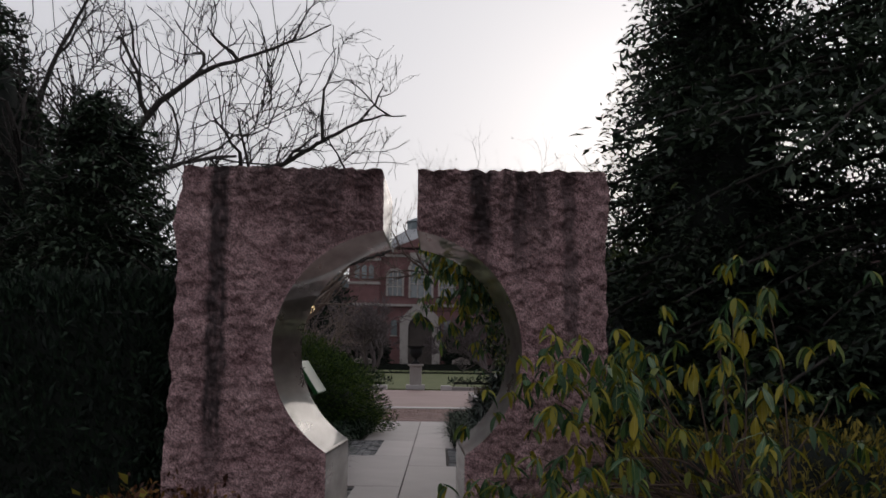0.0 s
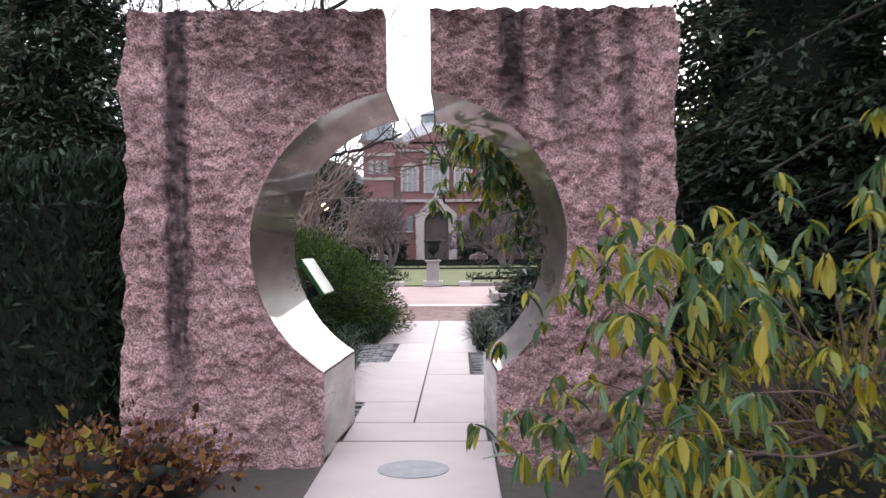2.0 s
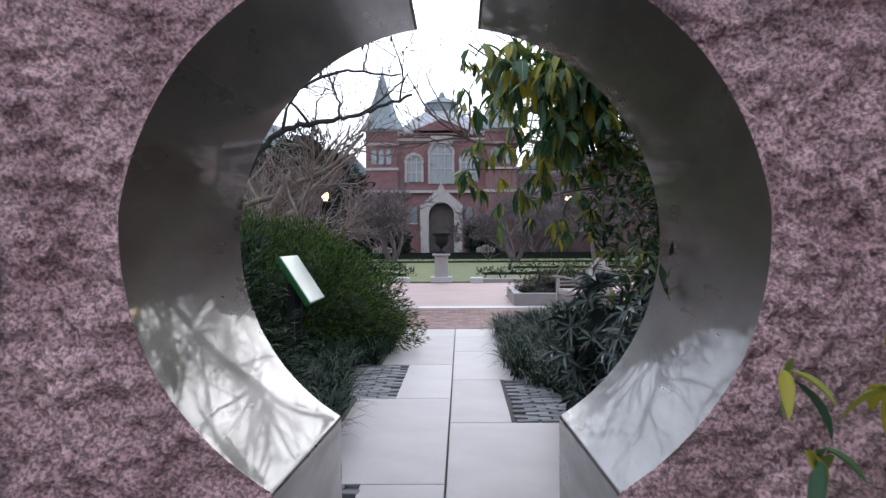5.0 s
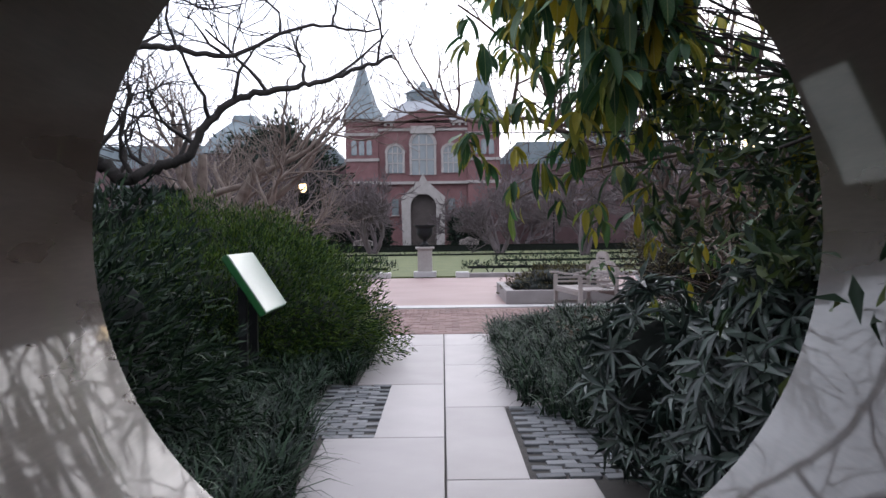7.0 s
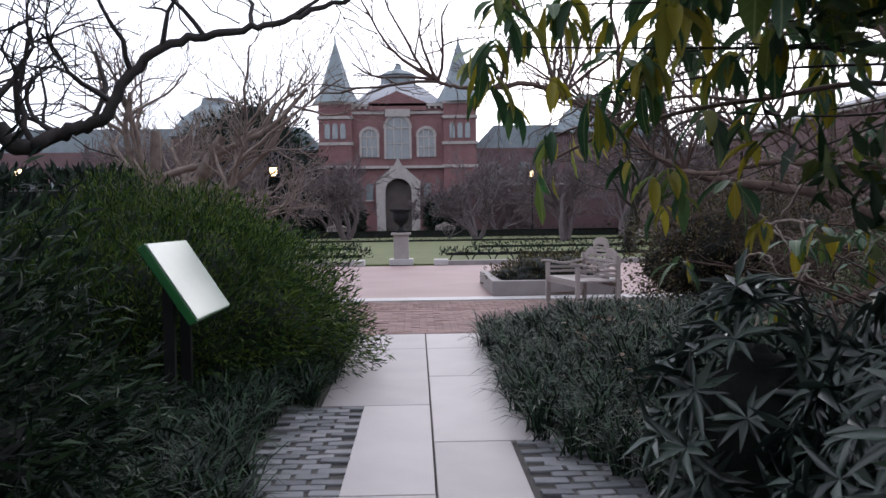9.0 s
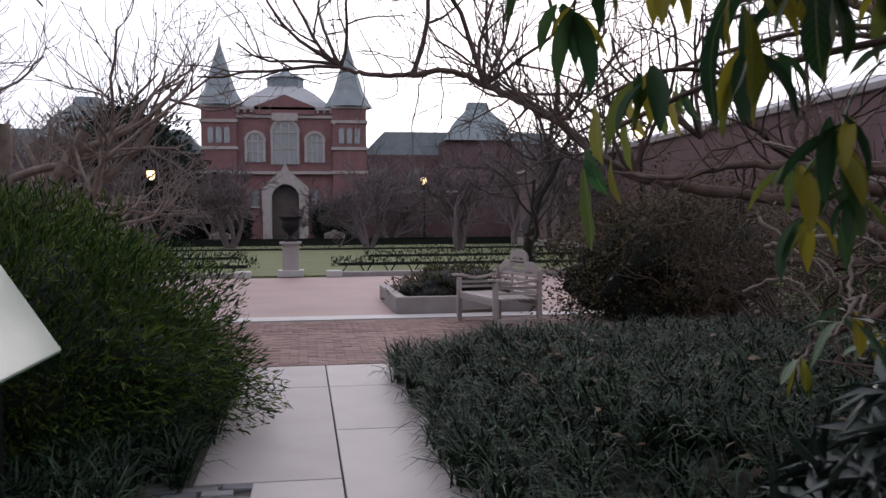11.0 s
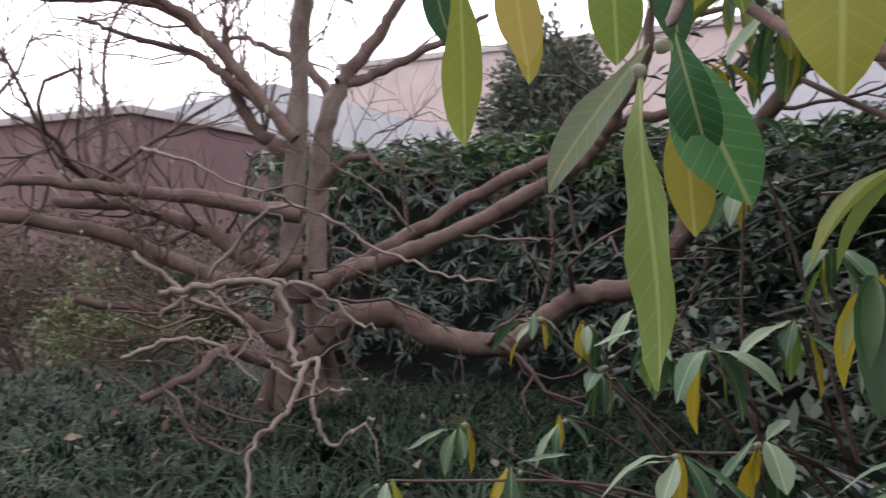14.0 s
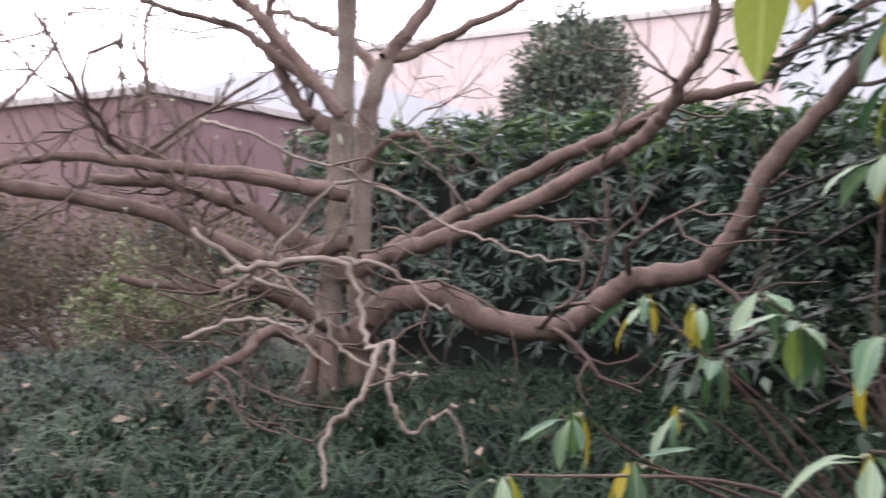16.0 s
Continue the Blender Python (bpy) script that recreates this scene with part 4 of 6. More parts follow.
def conifer(name, label, x, y, height, reach, n_whorl, seed, mat=CONIFER, start=0.3, density=26, size=0.16, core=0.0):
    r = np.random.default_rng(seed)
    th = tagged(empty(name, Matrix.Translation((x, y, 0))), label, "tree")
    V, Fq = tubes([(np.array([(0, 0, z) for z in np.linspace(-0.05, height, 8)]), np.linspace(0.22, 0.03, 8))], 9)
    raw("trunk", V, Fq, BARK_DARK, th, smooth=True)
    boughs, P, D, N = [], [], [], []
    for k in range(n_whorl):
        t = (k + r.uniform(0, 1)) / n_whorl
        z = start + (height - start) * t
        a = r.uniform(0, 6.283)
        ln = reach * (1 - t) ** 0.75 * r.uniform(0.55, 1.1) + 0.25
        d = np.array((math.cos(a), math.sin(a), r.uniform(0.0, 0.3)))
        s = np.linspace(0, 1, 7)
        pts = np.array((0, 0, z)) + d * (s * ln)[:, None] + np.array((0, 0, -0.35 * ln)) * (s ** 2)[:, None]
        boughs.append((pts, np.linspace(0.04, 0.008, 7)))
        m = int(density * ln)
        q = r.uniform(0.12, 1.0, m) ** 0.8
        base = np.stack([np.interp(q, s, pts[:, c]) for c in range(3)], 1)
        sidew = unit(np.cross(d, (0, 0, 1))) * r.choice((-1, 1), m)[:, None]
        out = unit(d) * 0.6 + sidew * r.uniform(0.3, 1.0, m)[:, None] + np.array((0, 0, -0.25)) + r.normal(size=(m, 3)) * 0.25
        spread = 0.32 * (1 - 0.5 * q)[:, None] * sidew * r.uniform(0, 1, m)[:, None] * ln * 0.6
        P.append(base + spread + r.normal(size=(m, 3)) * 0.06), D.append(out), N.append(np.tile((0, 0, 1.0), (m, 1)) + r.normal(size=(m, 3)) * 0.4)
    # Added solid core that blocks the sky behind the boughs.
    if core:
        part("shade_core", lump((0, 0, height * 0.42), (reach * core, reach * core, height * 0.40), seed, 0.35, 0.2), CORE, th, smooth=True)
    V, Fq = tubes(boughs, 4)
    raw("bough_mass", V, Fq, BARK_DARK, th)["kind"] = "stuff"
    P, D, N = map(np.concatenate, (P, D, N))
    P, D, N = np.repeat(P, 3, 0) + r.normal(size=(len(P) * 3, 3)) * 0.07, np.repeat(D, 3, 0) + r.normal(size=(len(P) * 3, 3)) * 0.35, np.repeat(N, 3, 0)
    L = r.uniform(0.6, 1.2, len(P)) * size
    V, Fq = leaves(LEAF_LOW, P, D, N, L, L * 0.34)
    ob = raw("crown", V, Fq, mat, th)
    ob["kind"] = "stuff"
    return th


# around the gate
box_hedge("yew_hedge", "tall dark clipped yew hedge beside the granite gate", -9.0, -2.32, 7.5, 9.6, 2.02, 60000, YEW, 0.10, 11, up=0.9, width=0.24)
conifer("hemlock_tree", "large dark drooping conifer beside the granite gate", 5.3, 8.4, 13.0, 4.4, 420, 12, density=42, size=0.13, core=0.1)
conifer("hemlock_tree", "young dense conifer close behind the granite gate", 2.95, 9.4, 6.6, 2.15, 360, 16, density=42, size=0.11, core=0.28)
conifer("hemlock_tree", "dark conifer rising close behind the yew hedge", -5.0, 12.5, 5.0, 2.2, 260, 17, density=34, size=0.15)
conifer("hemlock_tree", "dark conifer rising close behind the yew hedge", -7.8, 12.9, 5.4, 2.5, 280, 18, density=32, size=0.15)
conifer("hemlock_tree", "dark conifer behind the yew hedge", -8.5, 15.5, 8.0, 3.0, 170, 13, density=22, size=0.2, core=0.45)
conifer("hemlock_tree", "dark conifer behind the yew hedge", -12.0, 19, 9.0, 3.4, 150, 14, density=20, size=0.22, core=0.45)
box_hedge("evergreen_screen", "deep dark evergreen screen behind the conifers", -24, -6.2, 24.5, 26.5, 2.3, 9000, YEW, 0.28, 15, up=0.4)
def low_limb(th, rows, seed, shoot=(0.45, 1.0), depth=2, step=5):
    """A long crooked limb that sags and rises again, with upright shoots."""
    r = np.random.default_rng(seed)
    F = np.array(th.matrix_basis.translation)
    for r0, r1, pts in rows:
        s = spline(np.array(pts) - F, 7)
        s = s + r.normal(size=s.shape) * 0.012
        V, Fq = tubes([(s, np.linspace(r0, r1, len(s)))], 8)
        raw("limb", V, Fq, BARK_DARK, th, smooth=True)
        out = {}
        for k in range(len(s) // 5, len(s), step):
            grow(s[k], r.normal(size=3) * np.array((0.7, 0.5, 0.2)) + np.array((0.25, 0, 0.75)), r.uniform(*shoot), 0.008 + 0.3 * shoot[1] * r0 * (1 - k / len(s)) ** 0.5, depth, r, out, 0.25, (1, 3), 0.72, 0.06, 6)
        V, Fq = tubes([(p, np.maximum(q, 0.0045)) for k in out for p, q in out[k]], 4)
        raw("twig_mass", V, Fq, BARK_DARK, th)["kind"] = "stuff"


big_tree = bare_tree("bare_tree", "large leafless tree with dark spreading limbs", -7.3, 17.6, 13.0, 0.22, 21, depth=4, stems=2, fork=(3, 4), kink=0.26, least=0.011, spread=0.25)
low_limb(big_tree, [
    (0.09, 0.016, [(-7.2, 17.5, 2.0), (-5.6, 16.0, 2.6), (-4.53, 14.5, 2.37), (-3.85, 14.5, 2.19), (-3.57, 14.5, 2.07), (-3.41, 14.5, 1.94), (-3.11, 14.5, 2.06), (-2.81, 14.5, 2.16), (-2.64, 14.5, 2.44), (-2.31, 14.5, 2.70), (-1.84, 14.5, 2.79), (-1.41, 14.5, 2.88), (-0.9, 14.6, 3.1)]),
    (0.05, 0.010, [(-4.53, 14.5, 2.37), (-3.9, 14.4, 2.75), (-3.5, 14.3, 3.05), (-3.0, 14.3, 3.15), (-2.4, 14.3, 3.05), (-1.7, 14.3, 3.3), (-1.0, 14.3, 3.25)])], 24)
low_limb(big_tree, [
    (0.11, 0.012, [(-7.2, 17.6, 2.6), (-6.2, 17.4, 3.4), (-5.2, 17.2, 4.2), (-4.2, 17.0, 4.75), (-3.2, 17.1, 5.1), (-2.3, 17.0, 5.6), (-1.5, 17.0, 6.0), (-0.8, 17.1, 6.1)]),
    (0.13, 0.015, [(-7.3, 17.6, 2.2), (-7.0, 17.5, 4.0), (-6.6, 17.4, 5.2), (-5.9, 17.3, 6.2), (-4.9, 17.3, 7.0), (-3.7, 17.2, 7.4), (-2.3, 17.0, 7.9)]),
    (0.13, 0.015, [(-7.4, 17.6, 2.2), (-7.9, 17.5, 3.6), (-8.3, 17.4, 5.0), (-8.2, 17.3, 6.4), (-7.6, 17.3, 8.0), (-6.8, 17.2, 9.4)]),
    (0.07, 0.012, [(-4.2, 17.0, 4.75), (-3.5, 16.9, 4.5), (-2.7, 17.0, 4.45), (-2.0, 17.0, 4.7), (-1.3, 17.0, 4.6)])], 25, (0.9, 1.7), 3, 6)
bare_tree("bare_tree", "leafless garden tree with pale forked trunk", -5.6, 26.0, 8.6, 0.22, 22, BARK, depth=4, stems=3, fork=(2, 4))
bare_tree("bare_tree", "leafless tree with fine outer twigs", 7.5, 41, 13.5, 0.2, 23, BARK_DARK, depth=4, stems=2, fork=(2, 4))
FAR_TREES = [(-15, 66, 9.5, 31), (-10.5, 74, 8.0, 32), (-7.6, 82, 7.0, 33), (3.6, 83, 6.5, 34), (8.5, 84, 8.5, 35), (14, 70, 10.5, 36), (20, 62, 10, 37), (11.5, 52, 8.5, 40), (-13, 84, 8, 301), (-19, 80, 9, 302), (13, 84, 8.5, 303), (-5.2, 86, 6.0, 304), (0.9, 86, 6.0, 305), (6, 76, 7.5, 306), (18, 76, 9, 307), (-9, 58, 8, 308), (-5.2, 66, 7, 309), (3.4, 65, 7, 310), (7.8, 57, 8, 311), (-13.5, 52, 8.5, 312)]
for x, y, h, sd in FAR_TREES:
    bare_tree("crape_myrtle", "leafless grey multi-stemmed tree before the museum", x, y, h, 0.17, sd, BARK_FAR, depth=4, stems=4, fork=(2, 3), kink=0.16, least=0.024, seg=4)

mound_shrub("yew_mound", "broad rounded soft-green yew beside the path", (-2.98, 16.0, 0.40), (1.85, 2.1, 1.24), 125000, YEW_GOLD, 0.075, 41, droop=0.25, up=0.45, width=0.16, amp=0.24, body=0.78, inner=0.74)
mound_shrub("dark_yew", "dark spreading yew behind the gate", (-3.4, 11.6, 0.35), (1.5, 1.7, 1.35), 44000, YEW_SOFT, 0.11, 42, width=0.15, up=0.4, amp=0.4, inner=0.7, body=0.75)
mound_shrub("evergreen_tree", "broad dark evergreen tree beyond the lawn", (-12.5, 72, 5.0), (4.3, 3.0, 4.6), 6000, YEW, 0.55, 48, category="tree", amp=0.5)
mound_shrub("far_shrub", "dark clipped shrub beside the museum portal", (-6.6, 84, 1.2), (1.5, 1.3, 2.0), 1500, YEW, 0.5, 43)
mound_shrub("far_shrub", "dark clipped shrub beside the museum portal", (2.0, 84, 1.2), (1.7, 1.3, 1.9), 1500, YEW, 0.5, 44)
mound_shrub("far_shrub", "dark low shrub beside the museum portal", (-10.0, 84, 1.0), (1.6, 1.3, 1.6), 1200, YEW, 0.5, 45)
mound_shrub("evergreen_tree", "rounded dark evergreen tree beyond the hedge", (28.8, 23.9, 4.8), (2.2, 2.2, 4.7), 12000, GREY_GREEN, 0.28, 46, category="tree", width=0.5, amp=0.4)
mound_shrub("planter_shrub", "low russet-green planting in the stone planter", (2.0, 24.9, 0.28), (0.98, 1.3, 0.42), 3500, OLIVE, 0.09, 47, amp=0.35)
for k, (x0, x1, y) in enumerate(((-14, -2.2, 39), (0.3, 14, 40), (-16, 16, 60), (-14, 16, 71.5), (-14, -3, 47), (2, 16, 48))):
    box_hedge("low_box_hedge", "low dark box edging on the lawn", x0, x1, y, y + 0.5, 0.3 if y < 65 else 0.8, 1500, YEW, 0.14, 50 + k)
box_hedge("laurel_hedge", "tall dark laurel hedge behind the magnolia", 6.0, 8.0, 7.5, 17.2, 2.5, 50000, LAUREL, 0.15, 61, LEAF_MID, 0.21, -0.05, LAUREL_TIP)


# ---- paperbush: big drooping leaves in rosettes on bent twigs ----
def vein(mat, side=0.2):
    """A pale midrib and side veins, laid out in the leaf's own length and width."""
    n, l = mat.node_tree.nodes, mat.node_tree.links
    b = n["Principled BSDF"]
    src = b.inputs["Base Color"].links[0].from_socket
    tc, sep, ab = n.new("ShaderNodeTexCoord"), n.new("ShaderNodeSeparateXYZ"), n.new("ShaderNodeMath")
    l.new(tc.outputs["Object"], sep.inputs[0])
    ab.operation = "ABSOLUTE"
    l.new(sep.outputs[0], ab.inputs[0])
    rib = n.new("ShaderNodeMapRange")
    rib.inputs["From Min"].default_value, rib.inputs["From Max"].default_value = 0.004, 0.014
    rib.inputs["To Min"].default_value, rib.inputs["To Max"].default_value = 0.3, 0.0
    l.new(ab.outputs[0], rib.inputs[0])
    k = n.new("ShaderNodeMath")
    k.operation = "MULTIPLY_ADD"
    k.inputs[1].default_value = -1.1
    l.new(ab.outputs[0], k.inputs[0]), l.new(sep.outputs[1], k.inputs[2])
    sn, fr = n.new("ShaderNodeMath"), n.new("ShaderNodeMath")
    fr.operation, fr.inputs[1].default_value = "MULTIPLY", 62.0
    sn.operation = "SINE"
    l.new(k.outputs[0], fr.inputs[0]), l.new(fr.outputs[0], sn.inputs[0])
    sv = n.new("ShaderNodeMapRange")
    sv.inputs["From Min"].default_value, sv.inputs["From Max"].default_value = 0.9, 1.0
    sv.inputs["To Min"].default_value, sv.inputs["To Max"].default_value = 0.0, side
    l.new(sn.outputs[0], sv.inputs[0])
    mx = n.new("ShaderNodeMath")
    mx.operation = "MAXIMUM"
    l.new(rib.outputs[0], mx.inputs[0]), l.new(sv.outputs[0], mx.inputs[1])
    mix, pale = n.new("ShaderNodeMix"), n.new("ShaderNodeRGB")
    pale.outputs[0].default_value = (0.50, 0.52, 0.22, 1)
    mix.data_type = "RGBA"
    l.new(mx.outputs[0], mix.inputs["Factor"]), l.new(src, mix.inputs["A"]), l.new(pale.outputs[0], mix.inputs["B"])
    l.new(mix.outputs["Result"], b.inputs["Base Color"])
    for nd in n:
        if nd.bl_idname == "ShaderNodeBsdfTranslucent":
            l.new(mix.outputs["Result"], nd.inputs[0])


vein(PAPER, 0.12), vein(PAPER_GREEN, 0.07)


def leaf_mesh(seed, material, fat=0.135, curl=0.25, rows=9):
    r = random.Random(seed)
    V, Fq = [], []
    for i in range(rows):
        s = i / (rows - 1)
        w = fat * (math.sin(math.pi * min(1, s ** 1.3)) ** 0.8 if 0 < s < 1 else 0.02) + 0.004
        z = -curl * s * s + 0.02 * math.sin(5 * s + seed)
        for x in (-1, -0.5, 0, 0.5, 1):
            V.append((x * w + 0.012 * math.sin(7 * s + seed), s, z + 0.22 * abs(x) * w + (0.012 * math.sin(17 * s + 3 * x + seed) if abs(x) == 1 else 0)))
    for i in range(rows - 1):
        for k in range(4):
            Fq.append((5 * i + k, 5 * i + k + 1, 5 * i + k + 6, 5 * i + k + 5))
    ob = raw("leaf", V, np.array(Fq), material, smooth=True)
    me = ob.data
    bpy.data.objects.remove(ob)
    return me


MIXED_LEAVES = [leaf_mesh(k, PAPER, 0.145 + 0.018 * (k % 3), 0.08 + 0.13 * (k % 4)) for k in range(6)]
GREEN_LEAVES = [leaf_mesh(k + 9, PAPER_GREEN, 0.13 + 0.02 * (k % 3), 0.2 + 0.16 * (k % 4)) for k in range(5)]
bud_ob = part("flower_bud", lump((0, 0, 0), (0.5, 0.5, 0.42), 3, 0.3, -9, 2), BUD, smooth=True)
BUD_MESH = bud_ob.data
bpy.data.objects.remove(bud_ob)


def hang_leaf(parent, base, way, length, width, mesh, face=None):
    y = Vector(way).normalized()
    up = Vector(face) if face is not None else Vector((0, 0, 1))
    x = y.cross(up)
    x = x.normalized() if x.length > 1e-3 else Vector((1, 0, 0))
    z = x.cross(y)
    m = Matrix((x, y, z)).transposed().to_4x4()
    ob = new("leaf", mesh)
    ob.matrix_basis = Matrix.Translation(base) @ m @ Matrix.Diagonal((length * width, length, length, 1))
    ob.parent = parent
    return ob


def rosette(th, tip, r, size, count, green=0.5, droop=0.9):
    a0 = r.uniform(0, 6.28)
    for k in range(count):
        a = a0 + 6.283 * k / count + r.uniform(-0.3, 0.3)
        is_green = r.random() < green
        sag = (r.uniform(-0.35, 0.9) if is_green else r.uniform(1.2, 4.5)) * droop
        way = (math.cos(a), math.sin(a), -sag)
        base = (tip[0] + 0.012 * math.cos(a), tip[1] + 0.012 * math.sin(a), tip[2] + r.uniform(-0.02, 0.01))
        hang_leaf(th, base, way, size * r.uniform(0.65, 1.25), r.uniform(0.8, 1.15), r.choice(GREEN_LEAVES if is_green else MIXED_LEAVES), (math.cos(a) * 0.6, math.sin(a) * 0.6, 0.8))
    for k in range(r.randrange(1, 3)):
        ob = new("flower_bud", BUD_MESH)
        s = r.uniform(0.012, 0.02) * (size / 0.15)
        ob.matrix_basis = Matrix.Translation((tip[0] + r.uniform(-0.02, 0.02), tip[1] + r.uniform(-0.02, 0.02), tip[2] - 0.01)) @ Matrix.Diagonal((s, s, s, 1))
        ob.parent = th


def paperbush(label, foot, tips, seed, size, count, green, hubs=5, thick=0.018, droop=0.9, extra=0, loose=1.0, bark=TWIG):
    r = random.Random(seed)
    nr = np.random.default_rng(seed)
    th = tagged(empty("paperbush", Matrix.Translation((foot[0], foot[1], 0))), label, "shrub", "paperbushes")
    F = np.array((foot[0], foot[1], 0.0))
    loc = [np.array(t) - F for t in tips]
    # main stems lead to hubs, twigs fork from the hubs to the leaf tips
    order = sorted(range(len(loc)), key=lambda k: math.atan2(loc[k][1], loc[k][0]))
    step = max(1, math.ceil(len(order) / hubs))
    groups = [order[k:k + step] for k in range(0, len(order), step)]
    for g in groups:
        c = np.mean([loc[k] for k in g], 0)
        near, rise = (0.36, 0.86) if droop > 1.2 else (0.55, 0.55)
        hub = np.array((c[0] * near, c[1] * near, max(0.15, c[2] * rise)))
        line = spline([(r.uniform(-0.08, 0.08), r.uniform(-0.08, 0.08), -0.03), hub * (0.35, 0.35, 0.5) + nr.normal(size=3) * 0.06, hub], 6)
        V, Fq = tubes([(line, np.linspace(thick, thick * 0.7, len(line)))], 7)
        raw("stem", V, Fq, bark, th, smooth=True)
        for k in g:
            t = loc[k]
            mid = hub * 0.45 + t * 0.55 + nr.normal(size=3) * 0.06 + np.array((0, 0, 0.05))
            line = spline([hub, mid, t], 6)
            V, Fq = tubes([(line, np.linspace(thick * 0.6, thick * 0.22, len(line)))], 5)
            raw("twig", V, Fq, bark, th, smooth=True)
            rosette(th, t, r, size, count, green, droop)
    if extra:
        P, D, N, L = [], [], [], []
        for t in loc * extra:
            c = t + nr.normal(size=3) * np.array((0.16, 0.16, 0.12)) * loose
            c = np.maximum(c, (-9, -9, 0.1))
            if droop > 1.2:
                c[0] = max(c[0], -0.3 - F[0])
            for k in range(count):
                a = nr.uniform(0, 6.283)
                P.append(c + nr.normal(size=3) * 0.01)
                D.append((math.cos(a), math.sin(a), -nr.uniform(0.4, 1.6) * droop))
                N.append((0.6 * math.cos(a), 0.6 * math.sin(a), 0.8))
                L.append(size * nr.uniform(0.45, 1.0))
        L = np.array(L)
        V, Fq = leaves(LEAF_FINE, np.array(P), np.array(D), np.array(N), L, L * nr.uniform(0.2, 0.32, len(L)))
        raw("foliage", V, Fq, PAPER_FAR, th, smooth=True)["kind"] = "stuff"
    return th


FRONT_TIPS = [(0.72, 5.84, 1.37), (0.55, 6.07, 1.23), (0.81, 5.51, 1.40), (0.93, 5.38, 1.40), (0.94, 5.06, 1.33), (0.67, 5.83, 1.02), (0.73, 5.52, 1.06), (0.87, 5.18, 1.15), (0.91, 5.06, 1.17), (0.96, 4.95, 1.24), (1.00, 4.83, 1.33), (0.99, 4.61, 1.13), (0.59, 5.71, 0.75)]
FRONT_TIPS += [(0.67, 5.38, 0.74), (0.29, 6.12, 0.56), (0.55, 5.57, 0.53), (0.62, 5.27, 0.64), (0.67, 5.02, 0.55), (0.77, 5.02, 0.65), (0.83, 4.81, 0.69), (0.95, 4.59, 0.88), (0.23, 5.78, 0.40), (0.84, 4.48, 0.71), (0.79, 4.90, 0.62), (1.18, 5.19, 1.40), (1.15, 5.41, 1.43), (1.60, 5.14, 1.61), (1.65, 4.91, 1.55), (1.79, 4.94, 1.80), (1.72, 5.30, 1.76), (1.45, 5.21, 1.35), (1.66, 4.69, 1.24), (1.31, 5.36, 1.10), (1.44, 4.87, 0.94), (1.15, 5.27, 0.76), (1.64, 4.58, 1.02)]
HANGING_TIPS = [(0.10, 10.9, 1.80), (-0.32, 10.56, 1.90), (-0.22, 10.62, 2.35), (-0.06, 10.74, 2.51), (0.13, 10.85, 2.40), (0.26, 10.91, 2.15), (0.29, 10.97, 1.85), (0.42, 10.97, 2.54), (0.61, 11.09, 2.28), (0.56, 11.09, 1.76), (-0.07, 10.74, 2.07), (0.65, 11.09, 1.51), (0.96, 11.20, 2.58), (1.16, 11.32, 2.30), (0.76, 11.09, 2.65), (-0.15, 10.68, 2.62), (0.07, 10.80, 2.65), (1.36, 11.44, 2.59), (0.20, 10.97, 1.95), (0.47, 11.09, 2.02), (0.91, 11.32, 2.08), (1.15, 11.44, 1.92)]
END_TIPS = [(1.22, 12.15, 1.06), (1.45, 11.99, 1.05), (1.55, 12.11, 1.29), (1.64, 12.00, 1.27), (1.53, 11.83, 1.31), (1.08, 11.55, 1.28), (0.85, 11.54, 1.13), (1.59, 11.94, 1.15), (1.41, 11.38, 1.47), (1.41, 11.19, 1.51), (1.01, 11.17, 1.35), (1.00, 12.20, 0.96), (1.61, 11.29, 1.31), (1.21, 12.01, 0.97), (1.30, 11.43, 1.32), (1.58, 11.59, 1.62), (1.37, 11.55, 1.75), (1.25, 11.71, 1.28), (0.97, 11.43, 1.14), (1.50, 11.09, 1.54), (1.61, 11.24, 1.55), (0.48, 11.16, 1.22)]
MAGNOLIA = []  # kind, base and tip radius, centre line
MAGNOLIA.append(('trunk', 0.125, 0.075, [(3.93, 15.01, 0.20), (3.99, 15.05, 0.72), (4.02, 15.05, 1.15), (4.03, 15.02, 1.58), (3.99, 14.95, 2.29), (3.89, 14.85, 2.90), (3.77, 14.69, 3.47)]))
MAGNOLIA.append(('trunk', 0.12, 0.085, [(4.25, 14.92, 0.14), (4.32, 15.01, 0.69), (4.35, 15.07, 1.21), (4.36, 15.07, 1.86), (4.37, 15.03, 2.28), (4.40, 14.92, 2.65)]))
MAGNOLIA.append(('limb', 0.07, 0.04, [(4.40, 14.92, 2.65), (4.56, 14.75, 2.96), (4.68, 14.61, 3.26), (4.76, 14.44, 3.66)]))
MAGNOLIA.append(('limb', 0.06, 0.02, [(4.40, 14.92, 2.65), (4.59, 14.76, 2.74), (4.78, 14.52, 2.90), (4.97, 14.27, 3.07), (5.10, 14.11, 3.21)]))
MAGNOLIA.append(('limb', 0.085, 0.035, [(4.01, 14.95, 1.17), (4.12, 14.69, 1.30), (4.23, 14.39, 1.42), (4.39, 13.98, 1.59), (4.54, 13.45, 1.89), (4.56, 13.12, 2.08), (4.51, 12.98, 2.23), (4.44, 12.87, 2.37), (4.37, 12.73, 2.52), (4.23, 12.63, 2.84)]))
